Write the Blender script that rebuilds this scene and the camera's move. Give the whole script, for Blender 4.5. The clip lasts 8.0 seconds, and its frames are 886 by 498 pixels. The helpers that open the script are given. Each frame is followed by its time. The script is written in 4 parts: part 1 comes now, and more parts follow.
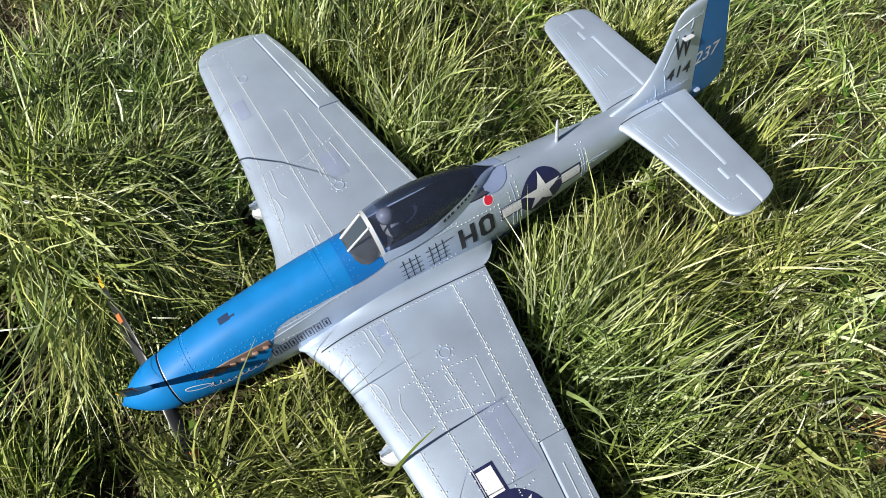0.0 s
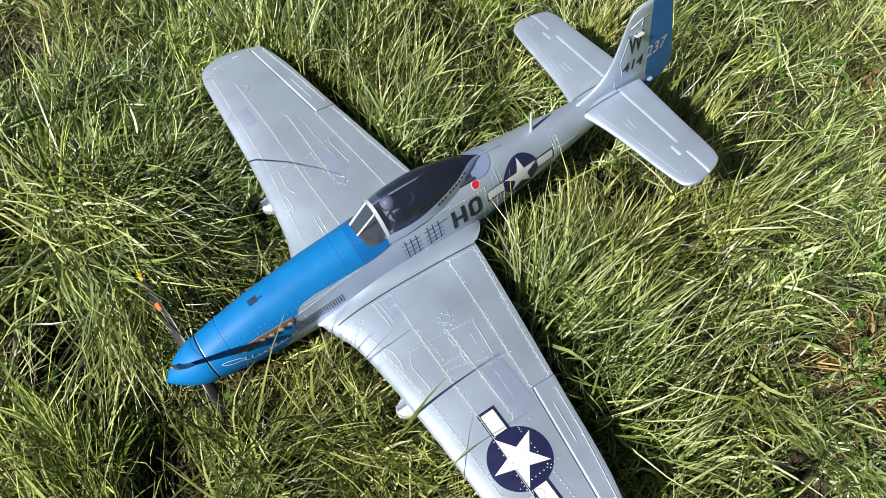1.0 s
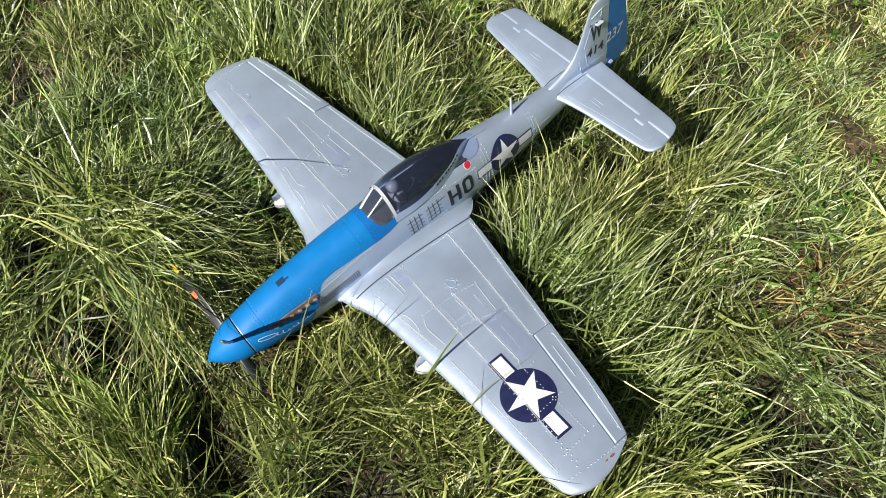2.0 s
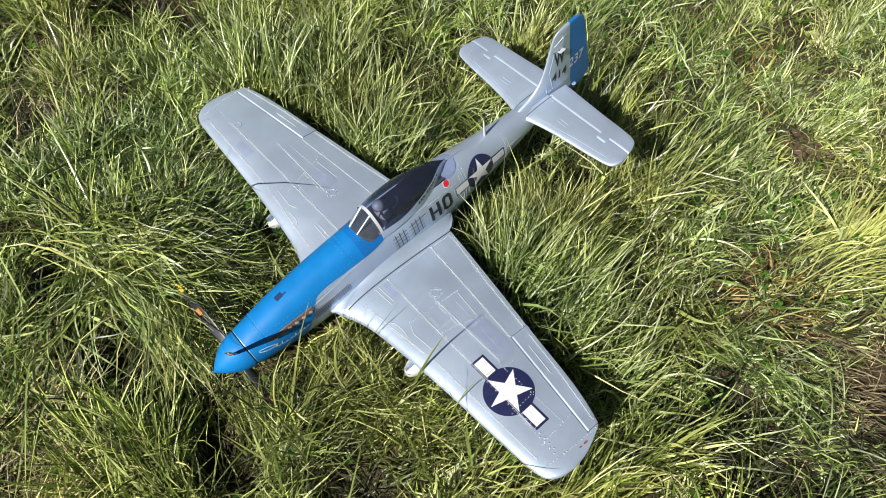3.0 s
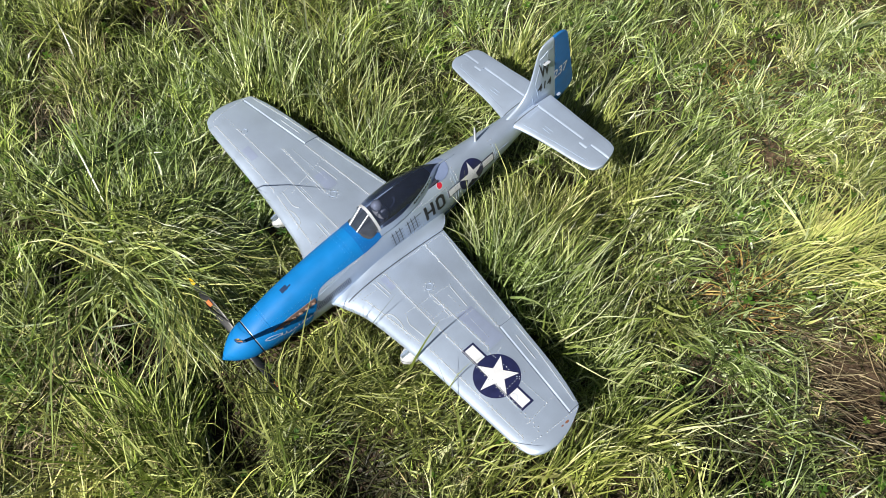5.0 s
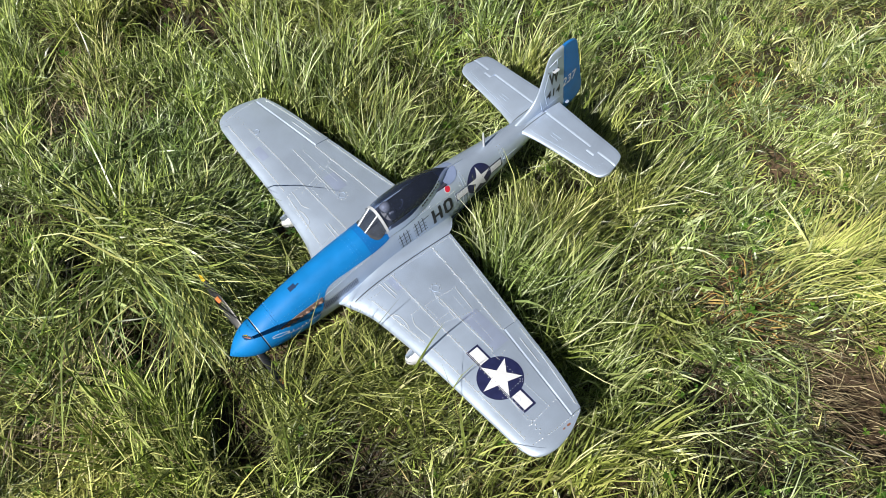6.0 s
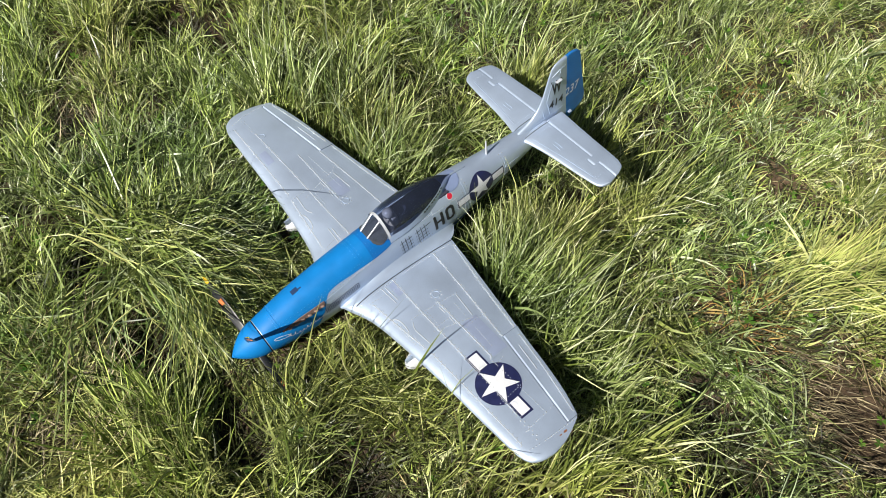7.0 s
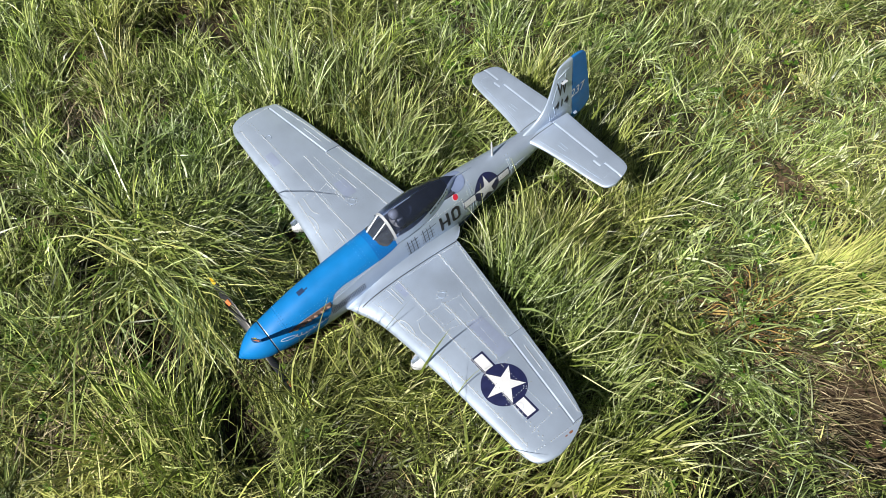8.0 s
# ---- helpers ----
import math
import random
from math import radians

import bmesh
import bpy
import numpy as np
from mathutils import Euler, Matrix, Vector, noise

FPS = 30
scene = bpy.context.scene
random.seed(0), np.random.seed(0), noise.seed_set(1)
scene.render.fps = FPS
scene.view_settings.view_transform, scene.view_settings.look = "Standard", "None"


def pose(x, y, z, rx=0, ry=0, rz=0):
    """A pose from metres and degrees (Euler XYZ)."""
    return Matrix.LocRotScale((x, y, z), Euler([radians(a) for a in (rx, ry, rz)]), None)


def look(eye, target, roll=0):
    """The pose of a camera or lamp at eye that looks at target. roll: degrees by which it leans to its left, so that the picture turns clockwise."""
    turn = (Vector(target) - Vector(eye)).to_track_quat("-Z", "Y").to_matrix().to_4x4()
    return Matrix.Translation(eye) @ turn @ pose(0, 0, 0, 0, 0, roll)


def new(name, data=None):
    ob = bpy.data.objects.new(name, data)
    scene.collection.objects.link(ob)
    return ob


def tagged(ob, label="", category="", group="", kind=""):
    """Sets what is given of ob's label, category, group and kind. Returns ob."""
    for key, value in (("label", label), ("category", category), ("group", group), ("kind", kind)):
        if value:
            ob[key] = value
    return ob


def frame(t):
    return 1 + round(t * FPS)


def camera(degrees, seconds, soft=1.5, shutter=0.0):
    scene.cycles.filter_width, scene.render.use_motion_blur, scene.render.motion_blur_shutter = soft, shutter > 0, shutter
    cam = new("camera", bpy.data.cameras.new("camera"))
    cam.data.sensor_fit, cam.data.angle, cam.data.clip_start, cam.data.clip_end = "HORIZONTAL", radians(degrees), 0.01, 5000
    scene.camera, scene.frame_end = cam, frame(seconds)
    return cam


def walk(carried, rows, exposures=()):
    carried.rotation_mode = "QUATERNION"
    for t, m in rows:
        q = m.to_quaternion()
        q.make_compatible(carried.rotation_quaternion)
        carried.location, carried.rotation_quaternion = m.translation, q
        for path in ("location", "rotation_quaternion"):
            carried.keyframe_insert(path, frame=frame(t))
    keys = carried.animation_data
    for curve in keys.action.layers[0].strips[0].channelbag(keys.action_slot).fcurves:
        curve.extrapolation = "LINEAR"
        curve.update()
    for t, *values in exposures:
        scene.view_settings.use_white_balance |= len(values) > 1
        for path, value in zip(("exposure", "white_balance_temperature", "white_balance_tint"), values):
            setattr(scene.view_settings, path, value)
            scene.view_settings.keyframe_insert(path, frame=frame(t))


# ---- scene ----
cam = camera(61.6, 8.0, soft=0.65)
# seconds, eye in metres, Euler degrees
PATH = [
    (0.0, 0.4974, -0.2718, 1.1060, 30.721, -1.985, 59.957),
    (0.5, 0.5330, -0.3045, 1.1738, 30.501, -2.207, 58.514),
    (1.0, 0.5590, -0.3594, 1.2313, 30.276, -2.132, 55.960),
    (1.5, 0.5934, -0.4322, 1.2839, 30.245, -1.929, 53.004),
    (3.0, 0.6595, -0.5245, 1.4572, 31.185, -2.115, 48.276),
    (3.5, 0.6824, -0.5404, 1.4885, 31.440, -2.253, 47.802),
    (4.0, 0.6990, -0.5588, 1.5135, 31.624, -2.362, 47.654),
    (4.5, 0.7139, -0.5727, 1.5313, 31.828, -2.511, 47.715),
    (6.0, 0.7317, -0.6029, 1.5515, 32.568, -3.098, 49.387),
    (6.5, 0.7418, -0.6012, 1.5650, 32.689, -3.248, 49.950),
    (7.0, 0.7427, -0.6013, 1.5692, 32.887, -3.223, 50.355),
    (7.5, 0.7370, -0.5985, 1.5706, 32.931, -3.085, 50.533),
    (8.0, 0.7417, -0.6043, 1.5733, 32.908, -2.936, 50.559),
]
walk(cam, [(t, pose(x, y, z, rx, ry, rz)) for t, x, y, z, rx, ry, rz in PATH])

# ---------------------------------------------------------------- light
SUN_TRAVEL = Vector((-0.12, 0.99, 0.0)).normalized()
SUN_ELEV = 39.0
scene.view_settings.exposure = 0.19
world = bpy.data.worlds.new("sky")
scene.world = world
world.use_nodes = True
wn = world.node_tree.nodes
sky = wn.new("ShaderNodeTexSky")
sky.sky_type = "NISHITA"
sky.sun_disc = False
sky.sun_elevation = radians(SUN_ELEV)
sky.sun_rotation = math.atan2(-SUN_TRAVEL.x, -SUN_TRAVEL.y)
world.node_tree.links.new(sky.outputs[0], wn["Background"].inputs[0])
wn["Background"].inputs[1].default_value = 0.029
sun = new("sun", bpy.data.lights.new("sun", "SUN"))
sun.data.energy = 5.8
sun.data.angle = radians(0.53)
sun.data.color = (1.0, 0.95, 0.86)
ce, se = math.cos(radians(SUN_ELEV)), math.sin(radians(SUN_ELEV))
sun.matrix_world = look((-SUN_TRAVEL.x * ce * 20, -SUN_TRAVEL.y * ce * 20, se * 20), (0, 0, 0))


# ---------------------------------------------------------------- materials
def nodes_of(name):
    mat = bpy.data.materials.new(name)
    mat.use_nodes = True
    nt = mat.node_tree
    return mat, nt, nt.nodes["Principled BSDF"]


def add(nt, kind, **settings):
    nd = nt.nodes.new(kind)
    for key, value in settings.items():
        nd.inputs[key].default_value = value
    return nd


def ramp(nt, source, stops):
    r = nt.nodes.new("ShaderNodeValToRGB")
    els = r.color_ramp.elements
    while len(els) < len(stops):
        els.new(0.5)
    for e, (p, c) in zip(els, stops):
        e.position, e.color = p, (*c, 1)
    nt.links.new(source, r.inputs[0])
    return r


def paint(name, color, rough=0.4, metal=0.0, vary=0.08, scale=60.0, bump=0.15, grain=900.0, coat=0.0, spec=0.5):
    """Painted foam: a base colour with faint blotches, fine grain in the relief and uneven gloss."""
    mat, nt, p = nodes_of(name)
    tc = nt.nodes.new("ShaderNodeTexCoord")
    n1 = add(nt, "ShaderNodeTexNoise", Scale=scale, Detail=5.0)
    n2 = add(nt, "ShaderNodeTexNoise", Scale=grain, Detail=2.0)
    for nd in (n1, n2):
        nt.links.new(tc.outputs["Object"], nd.inputs["Vector"])
    lo = [max(0, c * (1 - vary)) for c in color]
    hi = [min(1, c * (1 + vary)) for c in color]
    r = ramp(nt, n1.outputs[0], [(0.3, lo), (0.7, hi)])
    nt.links.new(r.outputs[0], p.inputs["Base Color"])
    m = nt.nodes.new("ShaderNodeMapRange")
    m.inputs[3].default_value, m.inputs[4].default_value = rough * 0.85, min(1, rough * 1.2)
    nt.links.new(n1.outputs[0], m.inputs[0])
    nt.links.new(m.outputs[0], p.inputs["Roughness"])
    b = add(nt, "ShaderNodeBump", Strength=bump, Distance=0.0006)
    nt.links.new(n2.outputs[0], b.inputs["Height"])
    nt.links.new(b.outputs[0], p.inputs["Normal"])
    p.inputs["Metallic"].default_value = metal
    p.inputs["Coat Weight"].default_value = coat
    p.inputs["Specular IOR Level"].default_value = spec
    return mat


SILVER = paint("silver_paint", (0.465, 0.56, 0.715), rough=0.44, metal=0.5, vary=0.10, scale=11.0, bump=0.3)
# Lighter than the skin: sun glints on rivets and seams put into colour.
RIVET = paint("glint_rivet", (0.66, 0.71, 0.77), rough=0.26, metal=0.4, vary=0.05, scale=25.0)
SILVER_PATCH = paint("blue_grey_paint", (0.42, 0.50, 0.70), rough=0.42, metal=0.45, vary=0.06, scale=40.0)
BLUE = paint("blue_paint", (0.004, 0.185, 0.53), rough=0.5, vary=0.08, scale=30.0, bump=0.15, spec=0.28)
# Darker copy of the cowling blue: the windscreen surround's shading as colour.
SHADED_BLUE = paint("shaded_blue_paint", (0.004, 0.135, 0.44), rough=0.42, vary=0.08, scale=30.0, bump=0.15, spec=0.35)
TAIL_PATCH = paint("slate_blue_paint", (0.25, 0.32, 0.52), rough=0.4, metal=0.2, vary=0.06, scale=40.0)
RUDDER_BLUE = paint("rudder_blue_paint", (0.016, 0.16, 0.47), rough=0.45, vary=0.1, scale=40.0)
SLOT = paint("slot_blue_black", (0.006, 0.03, 0.10), rough=0.6, vary=0.1, scale=80.0)
NAVY = paint("navy_decal", (0.016, 0.02, 0.075), rough=0.4, vary=0.15, scale=80.0)
WHITE = paint("white_decal", (0.72, 0.74, 0.78), rough=0.45, vary=0.04, scale=80.0)
BLACK = paint("black_decal", (0.02, 0.022, 0.028), rough=0.45, vary=0.2, scale=80.0)
RED = paint("red_decal", (0.62, 0.02, 0.05), rough=0.4, vary=0.1, scale=80.0)
FRAME_WHITE = paint("canopy_frame_paint", (0.52, 0.55, 0.60), rough=0.35, metal=0.1, vary=0.05)
PLASTIC = paint("dark_grey_plastic", (0.030, 0.032, 0.036), rough=0.33, vary=0.2, scale=50.0)
YELLOW = paint("yellow_paint", (0.75, 0.50, 0.03), rough=0.4, vary=0.1)
ORANGE = paint("orange_mark", (0.62, 0.18, 0.06), rough=0.4, vary=0.1)
DARK = paint("cockpit_black", (0.012, 0.014, 0.024), rough=0.7, vary=0.3)
HOOD = paint("hood_grey", (0.050, 0.056, 0.068), rough=0.6, vary=0.3)
COCKPIT = paint("cockpit_navy", (0.024, 0.028, 0.05), rough=0.8, vary=0.3)
# Lighter copy of the blue, with the rivets' highlights in its colour.
RIVET_BLUE = paint("glint_blue_rivet", (0.08, 0.32, 0.70), rough=0.25, vary=0.05)
EXHAUST = paint("exhaust_brown", (0.17, 0.115, 0.10), rough=0.45, vary=0.25, scale=120.0)
STUB = paint("exhaust_stub_beige", (0.27, 0.18, 0.14), rough=0.45, vary=0.25, scale=200.0)
TANK_WHITE = paint("tank_white_paint", (0.66, 0.69, 0.73), rough=0.32, metal=0.15, vary=0.05)
HELMET = paint("figure_grey", (0.28, 0.26, 0.25), rough=0.4, vary=0.1)
RUST = paint("rubbed_brown", (0.22, 0.09, 0.05), rough=0.7, vary=0.3, scale=300.0)


def tinted_glass(name, tint, ior, haze):
    mat, nt, p = nodes_of(name)
    nt.nodes.remove(p)
    out = nt.nodes["Material Output"]
    tr = add(nt, "ShaderNodeBsdfTransparent", Color=(*tint, 1))
    gl = add(nt, "ShaderNodeBsdfGlossy", Roughness=0.06)
    fr = add(nt, "ShaderNodeFresnel", IOR=ior)
    mx = nt.nodes.new("ShaderNodeMixShader")
    # Milky film on the plastic, tinted blue to imitate reflected sky.
    dust_and_sky = add(nt, "ShaderNodeBsdfDiffuse", Color=(0.28, 0.35, 0.56, 1))
    film = nt.nodes.new("ShaderNodeMixShader")
    film.inputs[0].default_value = haze
    nt.links.new(tr.outputs[0], film.inputs[1])
    nt.links.new(dust_and_sky.outputs[0], film.inputs[2])
    nt.links.new(fr.outputs[0], mx.inputs[0])
    nt.links.new(film.outputs[0], mx.inputs[1])
    nt.links.new(gl.outputs[0], mx.inputs[2])
    nt.links.new(mx.outputs[0], out.inputs[0])
    return mat


GLASS = tinted_glass("smoked_canopy_plastic", (0.68, 0.76, 0.96), 1.6, 0.055)
CLEAR = tinted_glass("clear_windscreen_plastic", (0.76, 0.78, 0.81), 1.55, 0.06)


def leaf_material(name, stops, translucent=0.35, rough=0.38, patchy=0.8):
    """Blades of grass: each island takes its own green, and noise paints light and dark clumps into it for shade
    contrast; thin, so light comes through.
    """
    mat, nt, p = nodes_of(name)
    geo = nt.nodes.new("ShaderNodeNewGeometry")
    r = ramp(nt, geo.outputs["Random Per Island"], stops)
    tc = nt.nodes.new("ShaderNodeTexCoord")
    # Clump-sized noise scales the colour, imitating lit and shaded tufts.
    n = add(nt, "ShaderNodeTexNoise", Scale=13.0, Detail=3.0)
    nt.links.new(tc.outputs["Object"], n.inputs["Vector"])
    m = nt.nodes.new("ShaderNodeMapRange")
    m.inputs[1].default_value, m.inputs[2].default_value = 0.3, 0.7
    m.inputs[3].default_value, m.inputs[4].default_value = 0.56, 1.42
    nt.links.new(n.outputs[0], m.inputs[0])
    patch = add(nt, "ShaderNodeTexNoise", Scale=2.1, Detail=3.0)
    nt.links.new(tc.outputs["Object"], patch.inputs["Vector"])
    tone = ramp(nt, patch.outputs[0], [(0.32, (0.82, 0.98, 0.95)), (0.5, (1.0, 1.0, 0.98)), (0.68, (1.22, 1.05, 0.80))])
    mul = nt.nodes.new("ShaderNodeMix")
    mul.data_type, mul.blend_type = "RGBA", "MULTIPLY"
    mul.inputs[0].default_value = patchy
    nt.links.new(r.outputs[0], mul.inputs[6])
    nt.links.new(tone.outputs[0], mul.inputs[7])
    hsv = nt.nodes.new("ShaderNodeHueSaturation")
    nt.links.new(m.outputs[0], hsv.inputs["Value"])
    nt.links.new(mul.outputs[2], hsv.inputs["Color"])
    nt.links.new(hsv.outputs[0], p.inputs["Base Color"])
    p.inputs["Roughness"].default_value = rough
    p.inputs["Specular IOR Level"].default_value = 0.5
    tl = nt.nodes.new("ShaderNodeBsdfTranslucent")
    nt.links.new(hsv.outputs[0], tl.inputs[0])
    mx = nt.nodes.new("ShaderNodeMixShader")
    mx.inputs[0].default_value = translucent
    nt.links.new(p.outputs[0], mx.inputs[1])
    nt.links.new(tl.outputs[0], mx.inputs[2])
    nt.links.new(mx.outputs[0], nt.nodes["Material Output"].inputs[0])
    return mat


# The palest stops stand in for sky gloss on the blades.
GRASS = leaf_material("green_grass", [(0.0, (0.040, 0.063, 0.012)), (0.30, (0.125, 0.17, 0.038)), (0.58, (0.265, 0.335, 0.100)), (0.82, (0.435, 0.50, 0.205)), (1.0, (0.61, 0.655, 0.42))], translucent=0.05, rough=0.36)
# Dark copy of the grass: shade deep in the sward put into colour.
SHADED = leaf_material("shaded_base_grass", [(0.0, (0.018, 0.015, 0.007)), (0.5, (0.034, 0.036, 0.012)), (1.0, (0.07, 0.08, 0.026))], translucent=0.1, rough=0.6)
STRAW = leaf_material("dry_grass", [(0.0, (0.22, 0.14, 0.06)), (0.4, (0.43, 0.38, 0.17)), (1.0, (0.62, 0.56, 0.34))], translucent=0.15, rough=0.5, patchy=0.3)
PALE = leaf_material("pale_pressed_grass", [(0.0, (0.17, 0.22, 0.05)), (0.5, (0.43, 0.47, 0.13)), (1.0, (0.66, 0.64, 0.26))], translucent=0.06, rough=0.45, patchy=0.3)
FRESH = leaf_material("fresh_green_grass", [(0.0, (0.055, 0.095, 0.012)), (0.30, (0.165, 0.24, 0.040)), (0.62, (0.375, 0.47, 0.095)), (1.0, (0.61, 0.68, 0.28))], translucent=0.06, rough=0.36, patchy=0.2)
# Olive, darkened to stand in for shaded gaps round the nose.
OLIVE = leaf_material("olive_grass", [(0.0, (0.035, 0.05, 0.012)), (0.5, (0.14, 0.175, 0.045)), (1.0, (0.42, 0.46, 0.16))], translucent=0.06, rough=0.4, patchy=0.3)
RUSTY = leaf_material("rusty_dead_grass", [(0.0, (0.16, 0.075, 0.025)), (0.5, (0.36, 0.20, 0.06)), (1.0, (0.55, 0.42, 0.14))], translucent=0.08, rough=0.5, patchy=0.2)
BROWN = leaf_material("brown_dead_grass", [(0.0, (0.06, 0.045, 0.025)), (0.5, (0.22, 0.17, 0.09)), (1.0, (0.50, 0.43, 0.26))], translucent=0.05, rough=0.55, patchy=0.2)
CLOVER = leaf_material("clover_green", [(0.0, (0.05, 0.13, 0.015)), (1.0, (0.16, 0.30, 0.04))], translucent=0.3, rough=0.5)


def ground_material():
    mat, nt, p = nodes_of("soil_and_thatch")
    tc = nt.nodes.new("ShaderNodeTexCoord")
    n1 = add(nt, "ShaderNodeTexNoise", Scale=3.0, Detail=8.0)
    n2 = add(nt, "ShaderNodeTexNoise", Scale=70.0, Detail=6.0)
    for nd in (n1, n2):
        nt.links.new(tc.outputs["Object"], nd.inputs["Vector"])
    r1 = ramp(nt, n1.outputs[0], [(0.35, (0.050, 0.036, 0.025)), (0.65, (0.105, 0.076, 0.054))])
    r2 = ramp(nt, n2.outputs[0], [(0.3, (0.35, 0.35, 0.35)), (0.7, (1.5, 1.4, 1.2))])
    mx = nt.nodes.new("ShaderNodeMix")
    mx.data_type, mx.blend_type = "RGBA", "MULTIPLY"
    mx.inputs[0].default_value = 1.0
    nt.links.new(r1.outputs[0], mx.inputs[6])
    nt.links.new(r2.outputs[0], mx.inputs[7])
    r3 = ramp(nt, n1.outputs[0], [(0.35, (0.05, 0.078, 0.018)), (0.65, (0.115, 0.145, 0.038))])
    far = nt.nodes.new("ShaderNodeVectorMath")
    far.operation = "LENGTH"
    nt.links.new(tc.outputs["Object"], far.inputs[0])
    edge = nt.nodes.new("ShaderNodeMapRange")
    edge.inputs[1].default_value, edge.inputs[2].default_value = 1.7, 2.3
    nt.links.new(far.outputs["Value"], edge.inputs[0])
    sward = nt.nodes.new("ShaderNodeMix")
    sward.data_type = "RGBA"
    nt.links.new(edge.outputs[0], sward.inputs[0])
    nt.links.new(mx.outputs[2], sward.inputs[6])
    nt.links.new(r3.outputs[0], sward.inputs[7])
    nt.links.new(sward.outputs[2], p.inputs["Base Color"])
    wet = ramp(nt, n2.outputs[0], [(0.42, (0.50, 0.50, 0.50)), (0.6, (0.92, 0.92, 0.92))])
    nt.links.new(wet.outputs[0], p.inputs["Roughness"])
    p.inputs["Specular IOR Level"].default_value = 0.25
    b = add(nt, "ShaderNodeBump", Strength=0.8, Distance=0.01)
    nt.links.new(n2.outputs[0], b.inputs["Height"])
    nt.links.new(b.outputs[0], p.inputs["Normal"])
    return mat


SOIL = ground_material()


# ---------------------------------------------------------------- small tools
def part(name, bm, material, parent=None, label="", smooth=True, kind=""):
    """Links a bmesh as one mesh object, under parent where there is one."""
    bmesh.ops.recalc_face_normals(bm, faces=bm.faces)
    me = bpy.data.meshes.new(name)
    bm.to_mesh(me)
    bm.free()
    if smooth:
        me.polygons.foreach_set("use_smooth", [True] * len(me.polygons))
        me.set_sharp_from_angle(angle=radians(40))
    me.materials.append(material)
    ob = new(name, me)
    if parent:
        ob.parent = parent
    return tagged(ob, label, kind=kind)


def curve(pairs):
    """A smooth monotone curve through a few (x, y) pairs; takes numbers or arrays."""
    xs = np.array([p[0] for p in pairs], float)
    ys = np.array([p[1] for p in pairs], float)
    h = np.diff(xs)
    d = np.diff(ys) / h
    m = np.zeros(len(xs))
    m[0], m[-1] = d[0], d[-1]
    for i in range(1, len(xs) - 1):
        m[i] = 0 if d[i - 1] * d[i] <= 0 else 2 * d[i - 1] * d[i] / (d[i - 1] + d[i])

    def f(x):
        x = np.clip(x, xs[0], xs[-1])
        i = np.clip(np.searchsorted(xs, x, side="right") - 1, 0, len(h) - 1)
        u = (x - xs[i]) / h[i]
        return (ys[i] * (1 + 2 * u) * (1 - u) ** 2 + h[i] * m[i] * u * (1 - u) ** 2
                + ys[i + 1] * u * u * (3 - 2 * u) + h[i] * m[i + 1] * u * u * (u - 1))
    return f


def grid(bm, rows, close=False):
    """Faces between rows of points; close joins each row's end to its start."""
    vs = [[bm.verts.new(p) for p in row] for row in rows]
    for a, b in zip(vs, vs[1:]):
        n = len(a)
        for i in range(n if close else n - 1):
            j = (i + 1) % n
            bm.faces.new((a[i], a[j], b[j], b[i]))
    return vs


def tube(bm, pts, r, sides=6, flat=1.0):
    pts = [Vector(p) for p in pts]
    rows = []
    for i, p in enumerate(pts):
        d = (pts[min(i + 1, len(pts) - 1)] - pts[max(i - 1, 0)]).normalized()
        u = d.cross(Vector((0, 0, 1)))
        u = u.normalized() if u.length > 1e-4 else Vector((1, 0, 0))
        v = d.cross(u)
        rr = r[i] if isinstance(r, (list, tuple)) else r
        rows.append([p + u * rr * math.cos(a) + v * rr * flat * math.sin(a) for a in np.linspace(0, 2 * math.pi, sides, endpoint=False)])
    vs = grid(bm, rows, close=True)
    bm.faces.new(vs[0][::-1])
    bm.faces.new(vs[-1])


def on_surface(name, loops, surf, material, parent, lift=0.0005, cell=0.006, label="", kind=""):
    """Flat shapes laid on a curved surface: loops in (u, v), cut into cells, then put through surf(u, v, lift)."""
    bm = bmesh.new()
    for loop in loops:
        bm.faces.new([bm.verts.new((u, v, 0)) for u, v in loop])
    bmesh.ops.triangulate(bm, faces=bm.faces[:])
    drape(bm, surf, lift, cell)
    return part(name, bm, material, parent, label, kind=kind)


def drape(bm, surf, lift, cell):
    for axis in (0, 1):
        vals = [v.co[axis] for v in bm.verts]
        k = math.floor(min(vals) / cell) + 1
        while k * cell < max(vals):
            co, no = [0, 0, 0], [0, 0, 0]
            co[axis], no[axis] = k * cell, 1
            bmesh.ops.bisect_plane(bm, geom=bm.verts[:] + bm.edges[:] + bm.faces[:], plane_co=co, plane_no=no, dist=1e-7)
            k += 1
    for v in bm.verts:
        v.co = surf(v.co.x, v.co.y, lift)


def lettering(name, text, surf, size, material, parent, at, turn=0.0, squeeze=1.0, lean=0.0, bold=0.0, lift=0.0006, label="", flip=False):
    """Words in the built-in font, laid on a surface, centred at (u, v)."""
    cu = bpy.data.curves.new(name, "FONT")
    cu.body, cu.size, cu.align_x, cu.align_y, cu.offset = text, size, "CENTER", "CENTER", bold
    ob = bpy.data.objects.new(name, cu)
    me = ob.to_mesh()
    bm = bmesh.new()
    bm.from_mesh(me)
    ob.to_mesh_clear()
    bpy.data.objects.remove(ob)
    c, s = math.cos(turn), math.sin(turn)
    for v in bm.verts:
        x, y = v.co.x * squeeze + v.co.y * lean, v.co.y
        x, y = x * c - y * s, x * s + y * c
        v.co = (at[0] + (-x if flip else x), at[1] + y, 0)
    bmesh.ops.triangulate(bm, faces=bm.faces[:])
